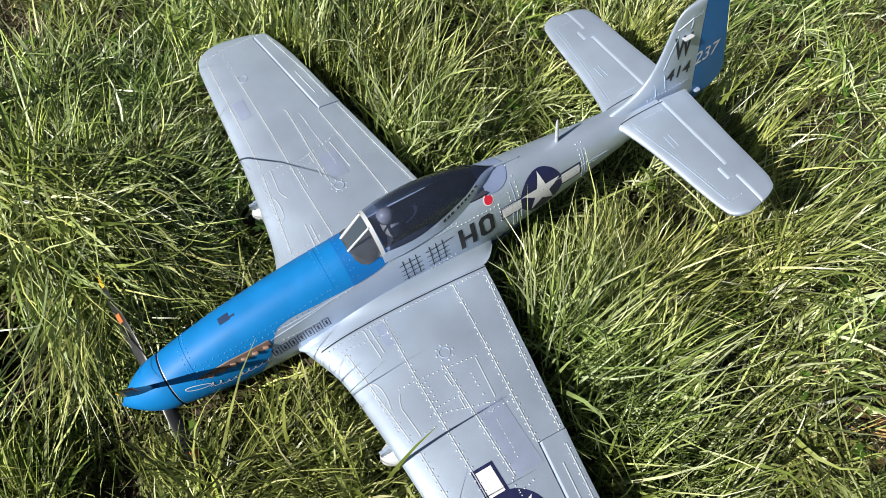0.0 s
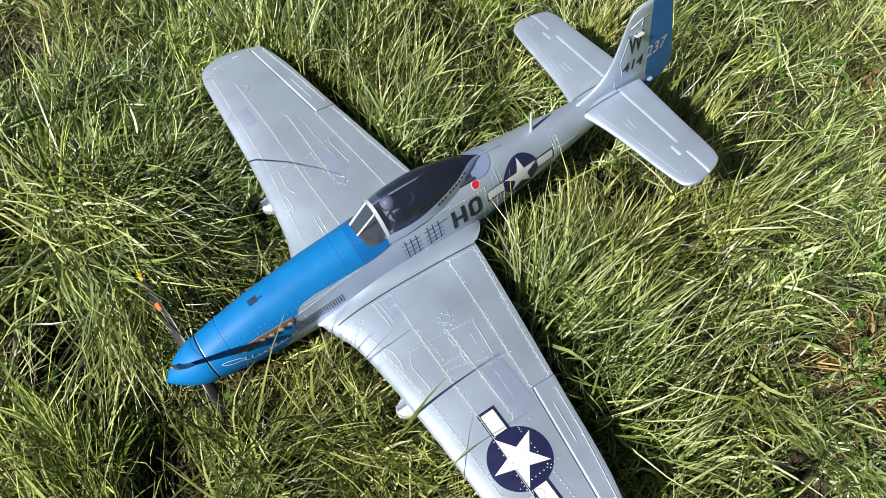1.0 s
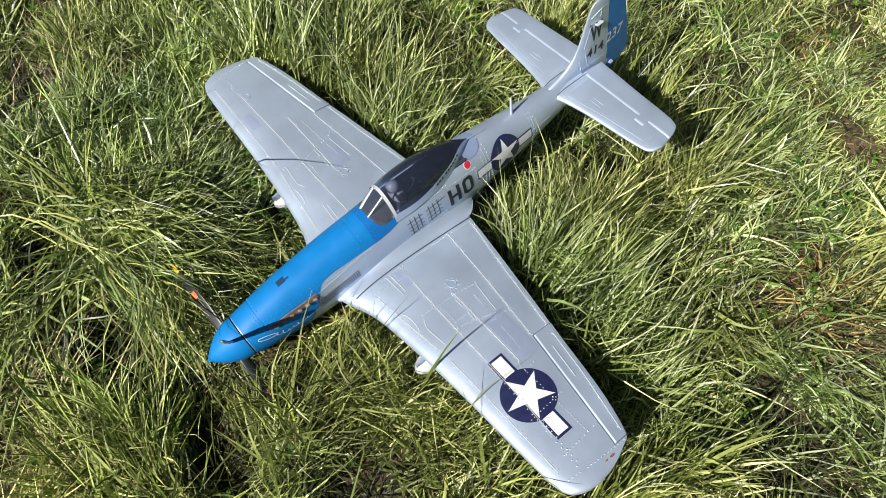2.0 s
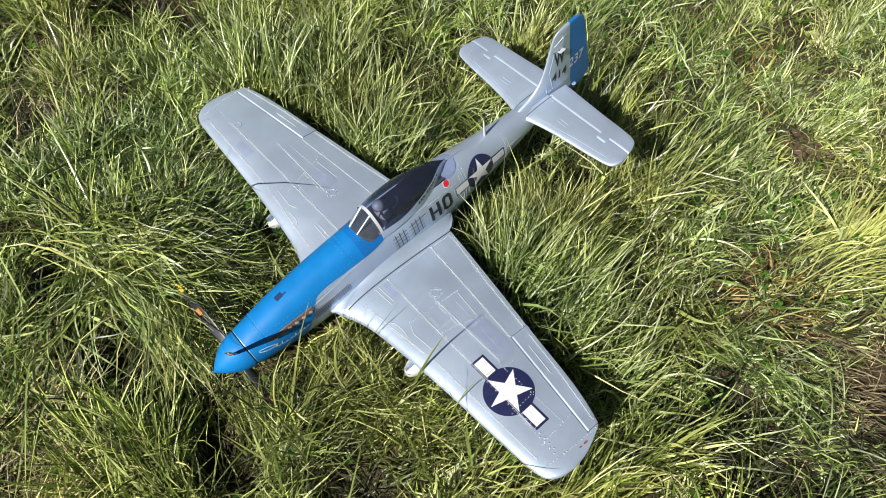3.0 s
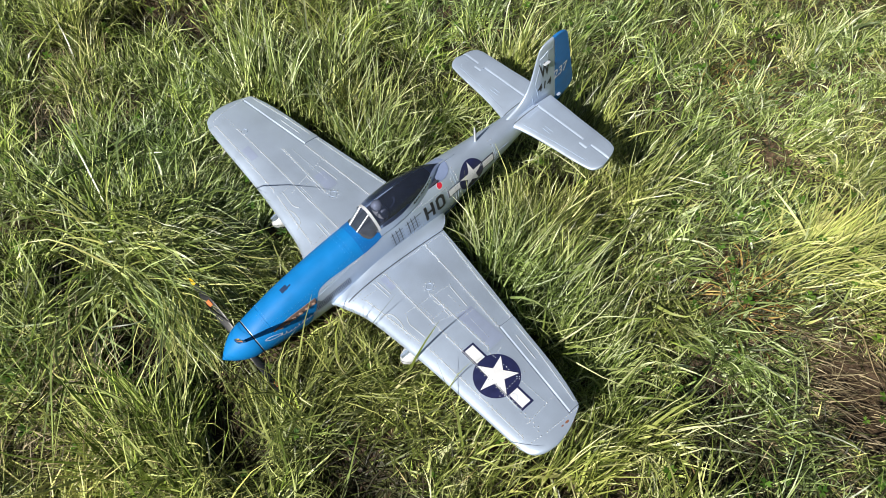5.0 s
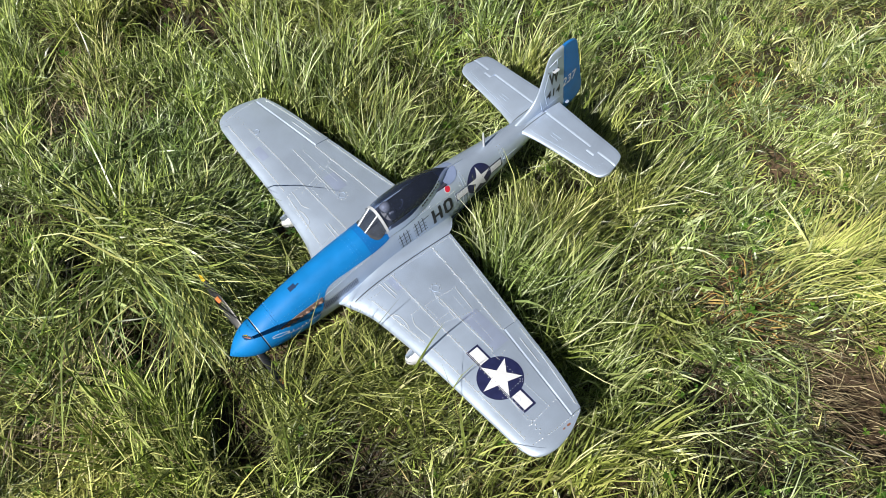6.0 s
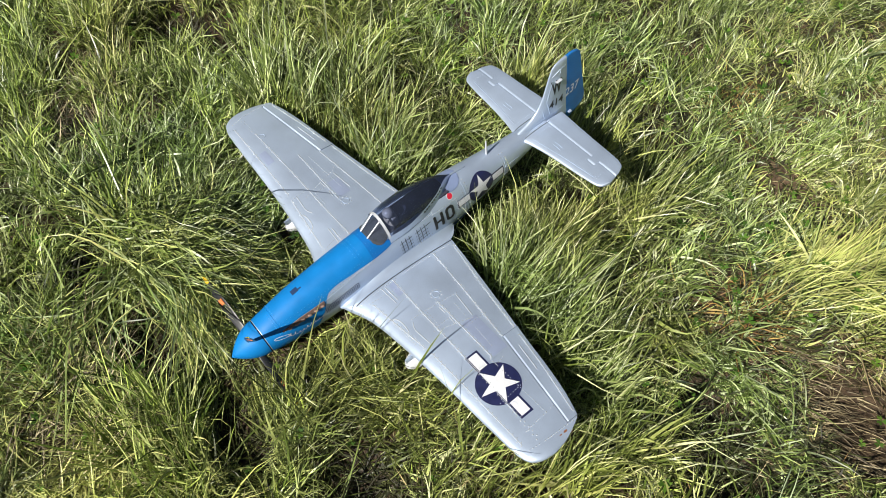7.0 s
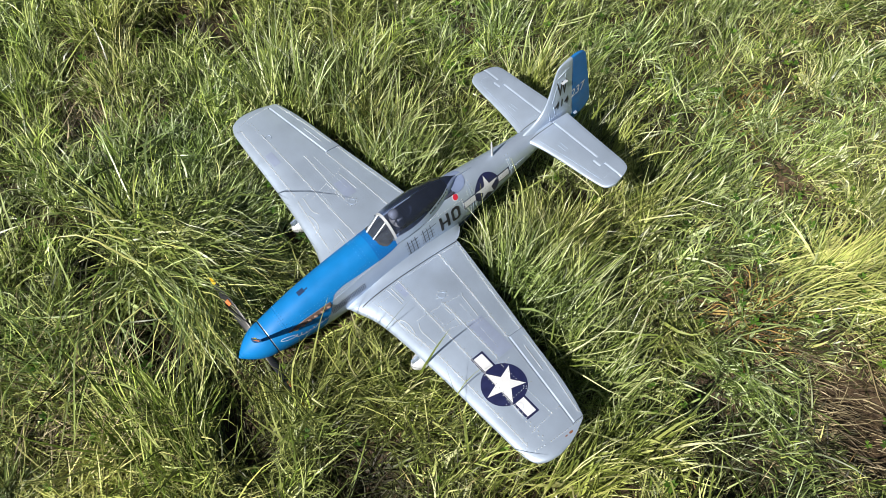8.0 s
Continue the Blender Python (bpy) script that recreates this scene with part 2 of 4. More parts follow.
    drape(bm, surf, lift, 0.006)
    return part(name, bm, material, parent, label, smooth=False)


def ridges(name, lines, surf, material, parent, width=0.002, height=0.0008, step=0.01, label="", kind=""):
    """Raised panel seams along polylines in (u, v) of a surface, one mesh each."""
    for line in lines:
        bm = bmesh.new()
        pts = []
        for (a, b), (c, d) in zip(line, line[1:]):
            n = max(1, int(math.hypot(c - a, d - b) / step))
            pts += [(a + (c - a) * i / n, b + (d - b) * i / n) for i in range(n)]
        pts.append(line[-1])
        rows = []
        for i, (u, v) in enumerate(pts):
            p, q = pts[max(i - 1, 0)], pts[min(i + 1, len(pts) - 1)]
            du, dv = q[0] - p[0], q[1] - p[1]
            ln = math.hypot(du, dv) or 1
            nu, nv = -dv / ln * width / 2, du / ln * width / 2
            rows.append([surf(u + nu, v + nv, -0.0002), surf(u + nu * 0.5, v + nv * 0.5, height), surf(u - nu * 0.5, v - nv * 0.5, height), surf(u - nu, v - nv, -0.0002)])
        grid(bm, rows)
        part(name, bm, material, parent, label, kind=kind, smooth=False)


def rivets(name, lines, surf, material, parent, gap=0.0068, r=0.0013, label="", zig=0.0):
    """Rows of small domed rivets along polylines of a surface, all in one mesh."""
    verts, faces = [], []
    for line in lines:
        for (a, b), (c, d) in zip(line, line[1:]):
            n = max(1, int(math.hypot(c - a, d - b) / gap))
            for i in range(n + 1):
                if random.random() < 0.06:
                    continue
                u = a + (c - a) * i / n + random.uniform(-1, 1) * 0.0004
                v = b + (d - b) * i / n + random.uniform(-1, 1) * 0.0004
                if zig:
                    ln = math.hypot(c - a, d - b)
                    k = zig if i % 2 else -zig
                    u, v = u - (d - b) / ln * k, v + (c - a) / ln * k
                p, pu, pv = (Vector(surf(*q)) for q in ((u, v, 0), (u + 0.001, v, 0), (u, v + 0.001, 0)))
                e1 = (pu - p).normalized()
                nn = e1.cross(pv - p).normalized()
                if nn.dot(Vector(surf(u, v, 0.01)) - p) < 0:
                    nn = -nn
                e2 = nn.cross(e1)
                k = len(verts)
                for rr, hh in ((1.0, 0.0), (0.75, 0.65)):
                    for j in range(6):
                        t = j * math.pi / 3
                        verts.append(p + (e1 * math.cos(t) + e2 * math.sin(t)) * r * rr + nn * r * hh)
                verts.append(p + nn * r * 0.95)
                for j in range(6):
                    m = (j + 1) % 6
                    faces += [(k + j, k + m, k + 6 + m, k + 6 + j), (k + 6 + j, k + 6 + m, k + 12)]
    me = bpy.data.meshes.new(name)
    me.from_pydata(verts, [], faces)
    me.polygons.foreach_set("use_smooth", [True] * len(me.polygons))
    me.materials.append(material)
    ob = new(name, me)
    ob.parent = parent
    return tagged(ob, label, kind="stuff")


# ---------------------------------------------------------------- the airplane's shape (its own axes: x to its left wing, y to its tail)
PLANE = pose(-0.0082, -0.4582, 0.0827, 7.955, -5.095, -0.711)

F_TOP = curve([(0.076, 0.041), (0.10, 0.049), (0.187, 0.068), (0.32, 0.082), (0.40, 0.086), (0.56, 0.083), (0.62, 0.076), (0.723, 0.060), (0.80, 0.051), (0.88, 0.044), (0.985, 0.034)])
F_BOT = curve([(0.076, -0.041), (0.10, -0.053), (0.187, -0.070), (0.32, -0.080), (0.44, -0.083), (0.56, -0.075), (0.64, -0.060), (0.74, -0.042), (0.85, -0.020), (0.985, 0.002)])
F_HALF = curve([(0.076, 0.041), (0.10, 0.043), (0.187, 0.047), (0.32, 0.050), (0.45, 0.050), (0.56, 0.047), (0.64, 0.043), (0.74, 0.036), (0.85, 0.025), (0.94, 0.014), (0.985, 0.007)])
F_POW = curve([(0.076, 2.0), (0.2, 2.25), (0.5, 2.3), (0.8, 2.1), (0.985, 2.0)])


def hull(y, a, lift=0.0):
    """A point of the fuselage skin at station y; a is the angle from the top, to the left wing's side."""
    top, bot, hw, n = float(F_TOP(y)), float(F_BOT(y)), float(F_HALF(y)), float(F_POW(y))
    b, zc = (top - bot) / 2, (top + bot) / 2
    s, c = math.sin(a), math.cos(a)
    x = hw * math.copysign(abs(s) ** (2 / n), s)
    z = b * math.copysign(abs(c) ** (2 / n), c)
    nx, nz = s / hw, c / b
    ln = math.hypot(nx, nz)
    return Vector((x + nx / ln * lift, y, zc + z + nz / ln * lift))


def hull_angle(y, z):
    top, bot, n = float(F_TOP(y)), float(F_BOT(y)), float(F_POW(y))
    b, zc = (top - bot) / 2, (top + bot) / 2
    q = max(-1.0, min(1.0, (z - zc) / b))
    return math.acos(math.copysign(abs(q) ** (n / 2), q))


def hull_side(sign):
    def surf(y, z, lift):
        p = hull(y, hull_angle(y, z), lift)
        return Vector((p.x * sign, p.y, p.z))
    return surf


W_LE = curve([(0.0, 0.235), (0.06, 0.256), (0.13, 0.281), (0.20, 0.291), (0.33, 0.303), (0.50, 0.312), (0.56, 0.3165), (0.580, 0.324), (0.592, 0.338), (0.598, 0.355), (0.600, 0.372)])
W_TE = curve([(0.0, 0.556), (0.075, 0.548), (0.22, 0.526), (0.36, 0.502), (0.574, 0.457), (0.584, 0.438), (0.593, 0.415), (0.598, 0.395), (0.600, 0.376)])
W_HINGE = curve([(0.0, 0.514), (0.08, 0.503), (0.347, 0.465), (0.573, 0.433), (0.6, 0.429)])
W_THICK = curve([(0.0, 0.040), (0.1, 0.038), (0.35, 0.027), (0.56, 0.017), (0.585, 0.013), (0.596, 0.008), (0.6, 0.003)])


def foil_half(c):
    c = np.clip(c, 0, 1)
    return 5 * (0.2969 * np.sqrt(c) - 0.126 * c - 0.3516 * c ** 2 + 0.2843 * c ** 3 - 0.1015 * c ** 4)


def wing_mid(x, y):
    x = np.abs(x)
    return -0.042 + 0.07 * x + (W_TE(x) - y) * 0.02


def wing_skin(x, y, side):
    """Height of the wing's upper (side 1) or lower (side -1) skin."""
    ax = np.abs(x)
    le, te = W_LE(ax), W_TE(ax)
    c = (y - le) / np.maximum(te - le, 1e-4)
    k = 1.15 if side > 0 else -0.85
    return wing_mid(x, y) + k * W_THICK(ax) * foil_half(c) + side * 0.0007


def wing_surf(sign):
    def surf(x, y, lift):
        return Vector((sign * x, y, float(wing_skin(x, y, 1)) + lift))
    return surf


def slab(bm, spans, near, far, skin, put, count=22, proud=0.0):
    """A closed panel: at each span from near() to far() between the two skins. put(span, y, height) gives the point.
    proud lifts a control surface off the skin and slopes its front edge."""
    rows = []
    for s in spans:
        a, b = float(near(s)), float(far(s))
        us = [a + (b - a) * (1 - math.cos(math.pi * i / count)) / 2 for i in range(count + 1)]
        lift = [proud] * (count + 1)
        if proud:
            us = [a, a + min(0.0035, (b - a) * 0.3)] + list(np.linspace(a + min(0.0055, (b - a) * 0.4), b, count - 1))
            lift[0] = -1.6 * proud
            lift[-1] = proud * 0.3
        up = [put(s, y, float(skin(s, y, 1)) + h) for y, h in zip(us, lift)]
        lo = [put(s, y, float(skin(s, y, -1)) - h) for y, h in zip(us, lift)]
        rows.append(up + lo[::-1])
    vs = grid(bm, rows, close=True)
    n = count + 1
    for row in (vs[0], vs[-1]):
        for i in range(count):
            bm.faces.new((row[i], row[i + 1], row[2 * n - 2 - i], row[2 * n - 1 - i]))


airplane = tagged(new("model_airplane"), "large silver and blue radio-controlled model warplane lying in long grass", "model airplane")
airplane.matrix_world = PLANE

# fuselage, with an opening for the cockpit
bm = bmesh.new()
ys = [0.0765 + (0.985 - 0.0765) * i / 110 for i in range(111)]
vs = grid(bm, [[hull(y, 2 * math.pi * k / 64) for k in range(64)] for y in ys], close=True)
bm.faces.new(vs[0])
bm.faces.new(vs[-1])
hole = [f for f in bm.faces if 0.405 < f.calc_center_median().y < 0.585 and f.calc_center_median().z > 0.045 and abs(f.calc_center_median().x) < 0.029 and len(f.verts) == 4]
bmesh.ops.delete(bm, geom=hole, context="FACES")
fuselage = part("fuselage", bm, SILVER, airplane)

# blue cowling: the whole nose, then the upper deck up to the windscreen
EDGE_Z = curve([(0.165, -0.0755), (0.178, -0.055), (0.189, -0.035), (0.2102, -0.002), (0.2316, 0.036), (0.2432, 0.0465), (0.2738, 0.0506), (0.36, 0.0497), (0.395, 0.052), (0.4225, 0.058)])


def cowl_edge(y):
    return math.pi * 0.999 if y < 0.165 else hull_angle(y, float(EDGE_Z(y)))


bm = bmesh.new()
rows = []
for i in range(81):
    y = 0.0775 + (0.396 - 0.0775) * i / 80
    e = cowl_edge(y)
    rows.append([hull(y, e * (2 * k / 60 - 1), 0.0006) for k in range(61)])
grid(bm, rows)
cowling = part("cowling", bm, BLUE, airplane, "bright blue painted nose cowling")
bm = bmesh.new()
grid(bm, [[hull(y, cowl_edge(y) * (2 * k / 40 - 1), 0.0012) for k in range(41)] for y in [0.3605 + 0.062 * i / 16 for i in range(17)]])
part("windscreen_surround", bm, SHADED_BLUE, cowling, "blue surround of the windscreen, darkened in colour for its shading")


def nose_r(u):
    """Share of the spinner's full radius at a share u of its length."""
    return math.sin(math.pi / 2 * u) ** 0.84


# spinner with its black gap and four blades
bm = bmesh.new()
rows = [[Vector((0.0412 * nose_r(i / 24) * math.sin(a), 0.074 * i / 24, 0.0412 * nose_r(i / 24) * math.cos(a)))
         for a in np.linspace(0, 2 * math.pi, 40, endpoint=False)] for i in range(1, 25)]
vs = grid(bm, rows, close=True)
tip = bm.verts.new((0, -0.0005, 0))
for i in range(40):
    bm.faces.new((tip, vs[0][i], vs[0][(i + 1) % 40]))
bm.faces.new(vs[-1])
spinner = part("spinner", bm, BLUE, airplane, "pointed blue spinner")
bm = bmesh.new()
tube(bm, [(0, 0.0735, 0), (0, 0.078, 0)], 0.0402, sides=40)
part("spinner_gap", bm, DARK, spinner, "black gap behind the spinner")
BLADE_R = 0.178
CHORD = curve([(0.03, 0.017), (0.06, 0.020), (0.11, 0.022), (0.15, 0.017), (0.17, 0.011), (0.178, 0.004)])


def blade_mesh(r0, r1, count):
    bm = bmesh.new()
    rows = []
    for i in range(count + 1):
        r = r0 + (r1 - r0) * i / count
        ch, tw = float(CHORD(r)), radians(62 - 210 * (r - 0.03))
        th = 0.0045 - 0.02 * (r - 0.03)
        row = []
        for k in range(12):
            a = 2 * math.pi * k / 12
            u, v = ch / 2 * math.cos(a), max(th, 0.0012) / 2 * math.sin(a) + 0.0012 * (1 - math.cos(a) ** 2)
            row.append(Vector((r, u * math.sin(tw) + v * math.cos(tw), -u * math.cos(tw) + v * math.sin(tw))))
        rows.append(row)
    vs = grid(bm, rows, close=True)
    bm.faces.new(vs[0])
    bm.faces.new(vs[-1])
    return bm


for deg in (152, 62, -28, -118):
    blade = part("propeller_blade", blade_mesh(0.03, 0.160, 16), PLASTIC, airplane, "dark grey propeller blade with a yellow tip")
    blade.matrix_local = pose(0, 0.052, 0, 0, -deg, 0)
    part("blade_tip", blade_mesh(0.160, 0.178, 5), YELLOW, blade, "yellow painted tip")
    bm = bmesh.new()
    bmesh.ops.create_cube(bm, size=1)
    for v in bm.verts:
        tw = radians(62 - 210 * 0.105)
        u, w = v.co.y * 0.012, v.co.z * 0.0045 + 0.0008
        v.co = (0.110 + v.co.x * 0.014, u * math.sin(tw) + w * math.cos(tw), -u * math.cos(tw) + w * math.sin(tw))
    part("blade_mark", bm, ORANGE, blade, "small orange maker's mark")

# wings and ailerons
for sign in (1, -1):
    def put(s, y, h):
        return Vector((sign * s, y, h))
    bm = bmesh.new()
    slab(bm, [0.02 + 0.327 * i / 20 for i in range(21)], W_LE, W_TE, wing_skin, put)
    slab(bm, [0.347 + 0.2265 * i / 14 for i in range(15)], W_LE, lambda s: W_HINGE(s) - 0.0012, wing_skin, put)
    slab(bm, [0.5735, 0.577, 0.58, 0.584, 0.588, 0.592, 0.595, 0.5975, 0.5993, 0.6], W_LE, W_TE, wing_skin, put)
    wing = part("wing", bm, SILVER, airplane, "silver painted foam wing with raised rivets")
    bm = bmesh.new()
    slab(bm, [0.3485 + 0.2238 * i / 14 for i in range(15)], W_HINGE, lambda s: W_TE(s) + 0.001, wing_skin, put, count=12, proud=0.0012)
    aileron = part("aileron", bm, SILVER, wing)
    surf = wing_surf(sign)

    def y_at(f, xs):
        return [(x, float(f(x))) for x in xs]
    flap = [(0.079, 0.4895), (0.2068, 0.4785), (0.346, 0.4635)]
    flap2 = [(0.088, 0.5415), (0.2305, 0.5155), (0.346, 0.4985)]
    mid = [(0.08, 0.3745)] + y_at(lambda x: W_LE(x) + 0.34 * (W_TE(x) - W_LE(x)), [0.2, 0.35, 0.5])
    front = y_at(lambda x: W_LE(x) + 0.12 * (W_TE(x) - W_LE(x)), [0.1, 0.26])
    short = [[(0.155, 0.303), (0.158, 0.312), (0.163, 0.319), (0.171, 0.323), (0.181, 0.3245), (0.195, 0.3245), (0.21, 0.322)], [(0.197, 0.342), (0.206, 0.337), (0.216, 0.3345), (0.23, 0.336), (0.26, 0.339)], [(0.205, 0.408), (0.224, 0.409)], [(0.239, 0.409), (0.261, 0.408)], [(0.203, 0.457), (0.266, 0.450)], [(0.083, 0.342), (0.134, 0.3447)], [(0.085, 0.350), (0.129, 0.352)]]
    front2 = y_at(lambda x: W_LE(x) + 0.13 * (W_TE(x) - W_LE(x)), [0.28, 0.4, 0.55])
    rear = [(0.19, 0.414), (0.37, 0.415)]
    tabs = [(0.366, 0.4945), (0.448, 0.4815), (0.562, 0.4570)]
    tabs2 = [(0.385, 0.4765), (0.450, 0.4665)]
    ridges("panel_seam", [flap, flap2, mid, rear, front, front2, *short], surf, RIVET, wing, width=0.0021, height=0.0007)
    def on_aileron(u, v, lift):
        return surf(u, v, lift + 0.0012)
    ridges("panel_seam", [tabs, tabs2], on_aileron, RIVET, aileron, width=0.0022, height=0.0008)
    rivets("rivets", [tabs], on_aileron, RIVET, aileron, label="rows of small raised rivets", zig=0.0025, gap=0.0065, r=0.0011)
    ribs = [[(0.262, 0.325), (0.262, 0.36)], [(0.566, 0.339), (0.572, 0.375), (0.5765, 0.45)], [(0.093, 0.30), (0.105, 0.37)]]
    root = [[(0.081, 0.285), (0.081, 0.54)]]
    mid2 = y_at(lambda x: W_LE(x) + 0.34 * (W_TE(x) - W_LE(x)), [0.5, 0.56])
    cross = [[(0.1998, 0.4595), (0.189, 0.345)], [(0.2733, 0.4523), (0.2434, 0.356)], [(0.385, 0.432), (0.39, 0.41)], [(0.3725, 0.4095), (0.453, 0.4125), (0.53, 0.415)], [(0.455, 0.43), (0.46, 0.36)], [(0.530, 0.435), (0.535, 0.36)]]
    rivets("rivets", [flap, flap2, mid, mid2, rear, front, front2], surf, RIVET, wing, label="zigzag rows of small raised rivets", zig=0.0027, gap=0.0056, r=0.00145 if sign > 0 else 0.0011)
    round_hatch = [[(0.174 + 0.0125 * math.cos(t), 0.424 + 0.0125 * math.sin(t)) for t in np.linspace(0, 2 * math.pi, 9)]]
    boxes = round_hatch + [[(0.20, 0.38), (0.24, 0.38), (0.24, 0.41)], [(0.28, 0.425), (0.28, 0.475)], [(0.22, 0.44), (0.35, 0.432)], [(0.16, 0.31), (0.24, 0.315)]]
    rivets("rivets", ribs + root + boxes + (cross if sign > 0 else cross[1:2]), surf, RIVET, wing, label="rows of small raised silver rivets")
    patches = [(0.27, 0.372, 0.418, 0.456), (0.086, 0.124, 0.3585, 0.373)] if sign > 0 else [(0.192, 0.247, 0.420, 0.450), (0.39, 0.435, 0.338, 0.358)]
    for a, b, c, d in patches:
        on_surface("panel_patch", [[(a, c), (b, c), (b, d), (a, d)]], surf, SILVER_PATCH, wing, label="blue-grey panel")
    for u, v in ((0.48, 0.377), (0.174, 0.424)):
        ridges("hatch_ring", [[(u + 0.008 * math.cos(t), v + 0.008 * math.sin(t)) for t in np.linspace(0, 2 * math.pi, 17)]], surf, SILVER, wing, width=0.0012)
    # the round wing tank whose nose shows ahead of the leading edge
    tank_x = 0.243
    bm = bmesh.new()
    rows = []
    for i in range(1, 28):
        u = (i / 28) ** 1.8
        r = 0.0235 * math.sin(math.pi * u ** 0.72) ** 0.62
        rows.append([Vector((sign * tank_x + r * math.cos(a), 0.276 + 0.16 * u, -0.061 + r * math.sin(a))) for a in np.linspace(0, 2 * math.pi, 24, endpoint=False)])
    vs = grid(bm, rows, close=True)
    bm.faces.new(vs[0])
    bm.faces.new(vs[-1])
    tank = part("wing_tank", bm, TANK_WHITE, airplane, "round silver-white tank under the wing")
    bm = bmesh.new()
    bmesh.ops.create_cube(bm, size=1)
    bmesh.ops.bevel(bm, geom=bm.edges[:], offset=0.15, segments=2, affect="EDGES")
    for v in bm.verts:
        v.co = (sign * tank_x + v.co.x * 0.007, 0.31 + v.co.y * 0.06, -0.038 + v.co.z * 0.016)
    part("pylon", bm, SILVER, tank)

# fillets that run the wing into the fuselage
for sign in (1, -1):
    bm = bmesh.new()
    rows = []
    for i in range(41):
        y = 0.248 + (0.578 - 0.248) * i / 40
        k = min(1, max(0, (y - 0.244) / 0.05))
        e = min(1, max(0, (0.578 - y) / 0.035))
        reach = 0.030 + (0.036 * (k * (2 - k))) * min(1, e * (2 - e))
        lx = 0.046 + (reach - 0.030) * 0.72
        yy = min(y, float(W_TE(lx)))
        z_out = float(wing_skin(lx, max(yy, float(W_LE(lx)) + 0.002), 1)) + 0.0012
        up = -0.026 + 0.028 * math.sin(math.pi * i / 40)
        inner = hull(y, hull_angle(y, up), -0.001)
        row = []
        for j in range(9):
            t = j / 8
            row.append(Vector((sign * (inner.x + (lx - inner.x) * t ** 1.0), y, inner.z + (z_out - inner.z) * (1 - (1 - t) ** 2.2))))
        row.append(Vector((sign * lx, y, z_out - 0.003)))
        rows.append(row)
    grid(bm, rows)
    part("wing_fillet", bm, SILVER, airplane, "smooth silver fillet at the wing root")
    bm = bmesh.new()
    line = [(0.0745, 0.275 + 0.272 * i / 30) for i in range(31)]
    ws = wing_surf(sign)
    grid(bm, [[ws(u - 0.0009, v, 0.0012), ws(u + 0.0009, v, 0.0012)] for u, v in line])
    part("root_joint", bm, BLACK, airplane, "thin black joint between wing and fuselage", smooth=False)

# tailplane
T_LE = curve([(0.0, 0.818), (0.03, 0.830), (0.09, 0.841), (0.20, 0.853), (0.228, 0.858), (0.239, 0.867), (0.2435, 0.882)])
T_TE = curve([(0.0, 0.958), (0.12, 0.950), (0.212, 0.945), (0.226, 0.940), (0.235, 0.926), (0.2435, 0.890)])


def tail_skin(x, y, side):
    ax = np.abs(x)
    le, te = T_LE(ax), T_TE(ax)
    c = (y - le) / np.maximum(te - le, 1e-4)
    t = 0.0165 - 0.035 * ax
    return 0.034 + side * (t * foil_half(c) + 0.0007)


for sign in (1, -1):
    def put(s, y, h):
        return Vector((sign * s, y, h))

    def tsurf(x, y, lift):
        return Vector((sign * x, y, float(tail_skin(x, y, 1)) + lift))
    spans = sorted([0.225 * i / 16 for i in range(17)] + [0.1634, 0.1635, 0.1855, 0.1856]) + [0.23, 0.234, 0.237, 0.24, 0.242, 0.2435]

    def hinge(s):
        y = 0.893 if 0.1635 <= s <= 0.1855 else 0.907
        return min(max(y, float(T_LE(s))), float(T_TE(s)))
    bm = bmesh.new()
    slab(bm, spans, T_LE, lambda s: max(hinge(s) - 0.001, float(T_LE(s))), tail_skin, put, count=14)
    tail = part("tailplane", bm, SILVER, airplane, "silver painted foam tailplane")
    bm = bmesh.new()
    slab(bm, [0.014] + [s for s in spans if 0.015 < s < 0.2405], hinge, T_TE, tail_skin, put, count=10, proud=0.001)
    elevator = part("elevator", bm, SILVER, tail)
    front = [(x, float(T_LE(x)) + 0.014) for x in (0.035, 0.12, 0.21)]
    ridges("panel_seam", [front, [(0.075, 0.868), (0.10, 0.868)], [(0.075, 0.876), (0.10, 0.876)]], tsurf, SILVER, tail, width=0.0013)
    rows_ = [[(x, float(T_LE(x)) + 0.018) for x in (0.035, 0.12, 0.21)], [(x, float(T_TE(x)) - 0.006) for x in (0.03, 0.12, 0.2)], [(0.215, 0.87), (0.215, 0.90)], [(0.03, 0.84), (0.03, 0.90)]]
    rivets("rivets", rows_, tsurf, SILVER, tail, r=0.001, label="rows of small raised silver rivets")

for sign in (1, -1):
    bm = bmesh.new()
    grid(bm, [[Vector((sign * x, y, float(tail_skin(x, y, 1)) + 0.0009)) for x in (0.0172, 0.0186)] for y in np.linspace(0.832, 0.950, 14)])
    part("tail_joint", bm, BLACK, airplane, "thin dark joint beside the tail", smooth=False)

# fin and rudder
FIN_LE = curve([(0.02, 0.79), (0.045, 0.812), (0.055, 0.845), (0.065, 0.870), (0.085, 0.892), (0.114, 0.907), (0.15, 0.920), (0.178, 0.931), (0.189, 0.941), (0.194, 0.958), (0.1955, 0.972)])
RUD_TE = curve([(-0.010, 0.992), (-0.004, 1.02), (0.004, 1.037), (0.018, 1.045), (0.05, 1.041), (0.14, 1.027), (0.182, 1.020), (0.191, 1.012), (0.1955, 0.994)])


def fin_half(z, y, side):
    t = np.interp(z, [0.0, 0.06, 0.195], [0.010, 0.0085, 0.0045])
    le = FIN_LE(np.clip(z, 0.02, 0.1955))
    lead = np.clip((y - le) / 0.03, 0, 1) ** 0.5
    tail_c = np.clip((1.05 - y) / 0.09, 0, 1)
    return side * (t * lead * tail_c + 0.0006)


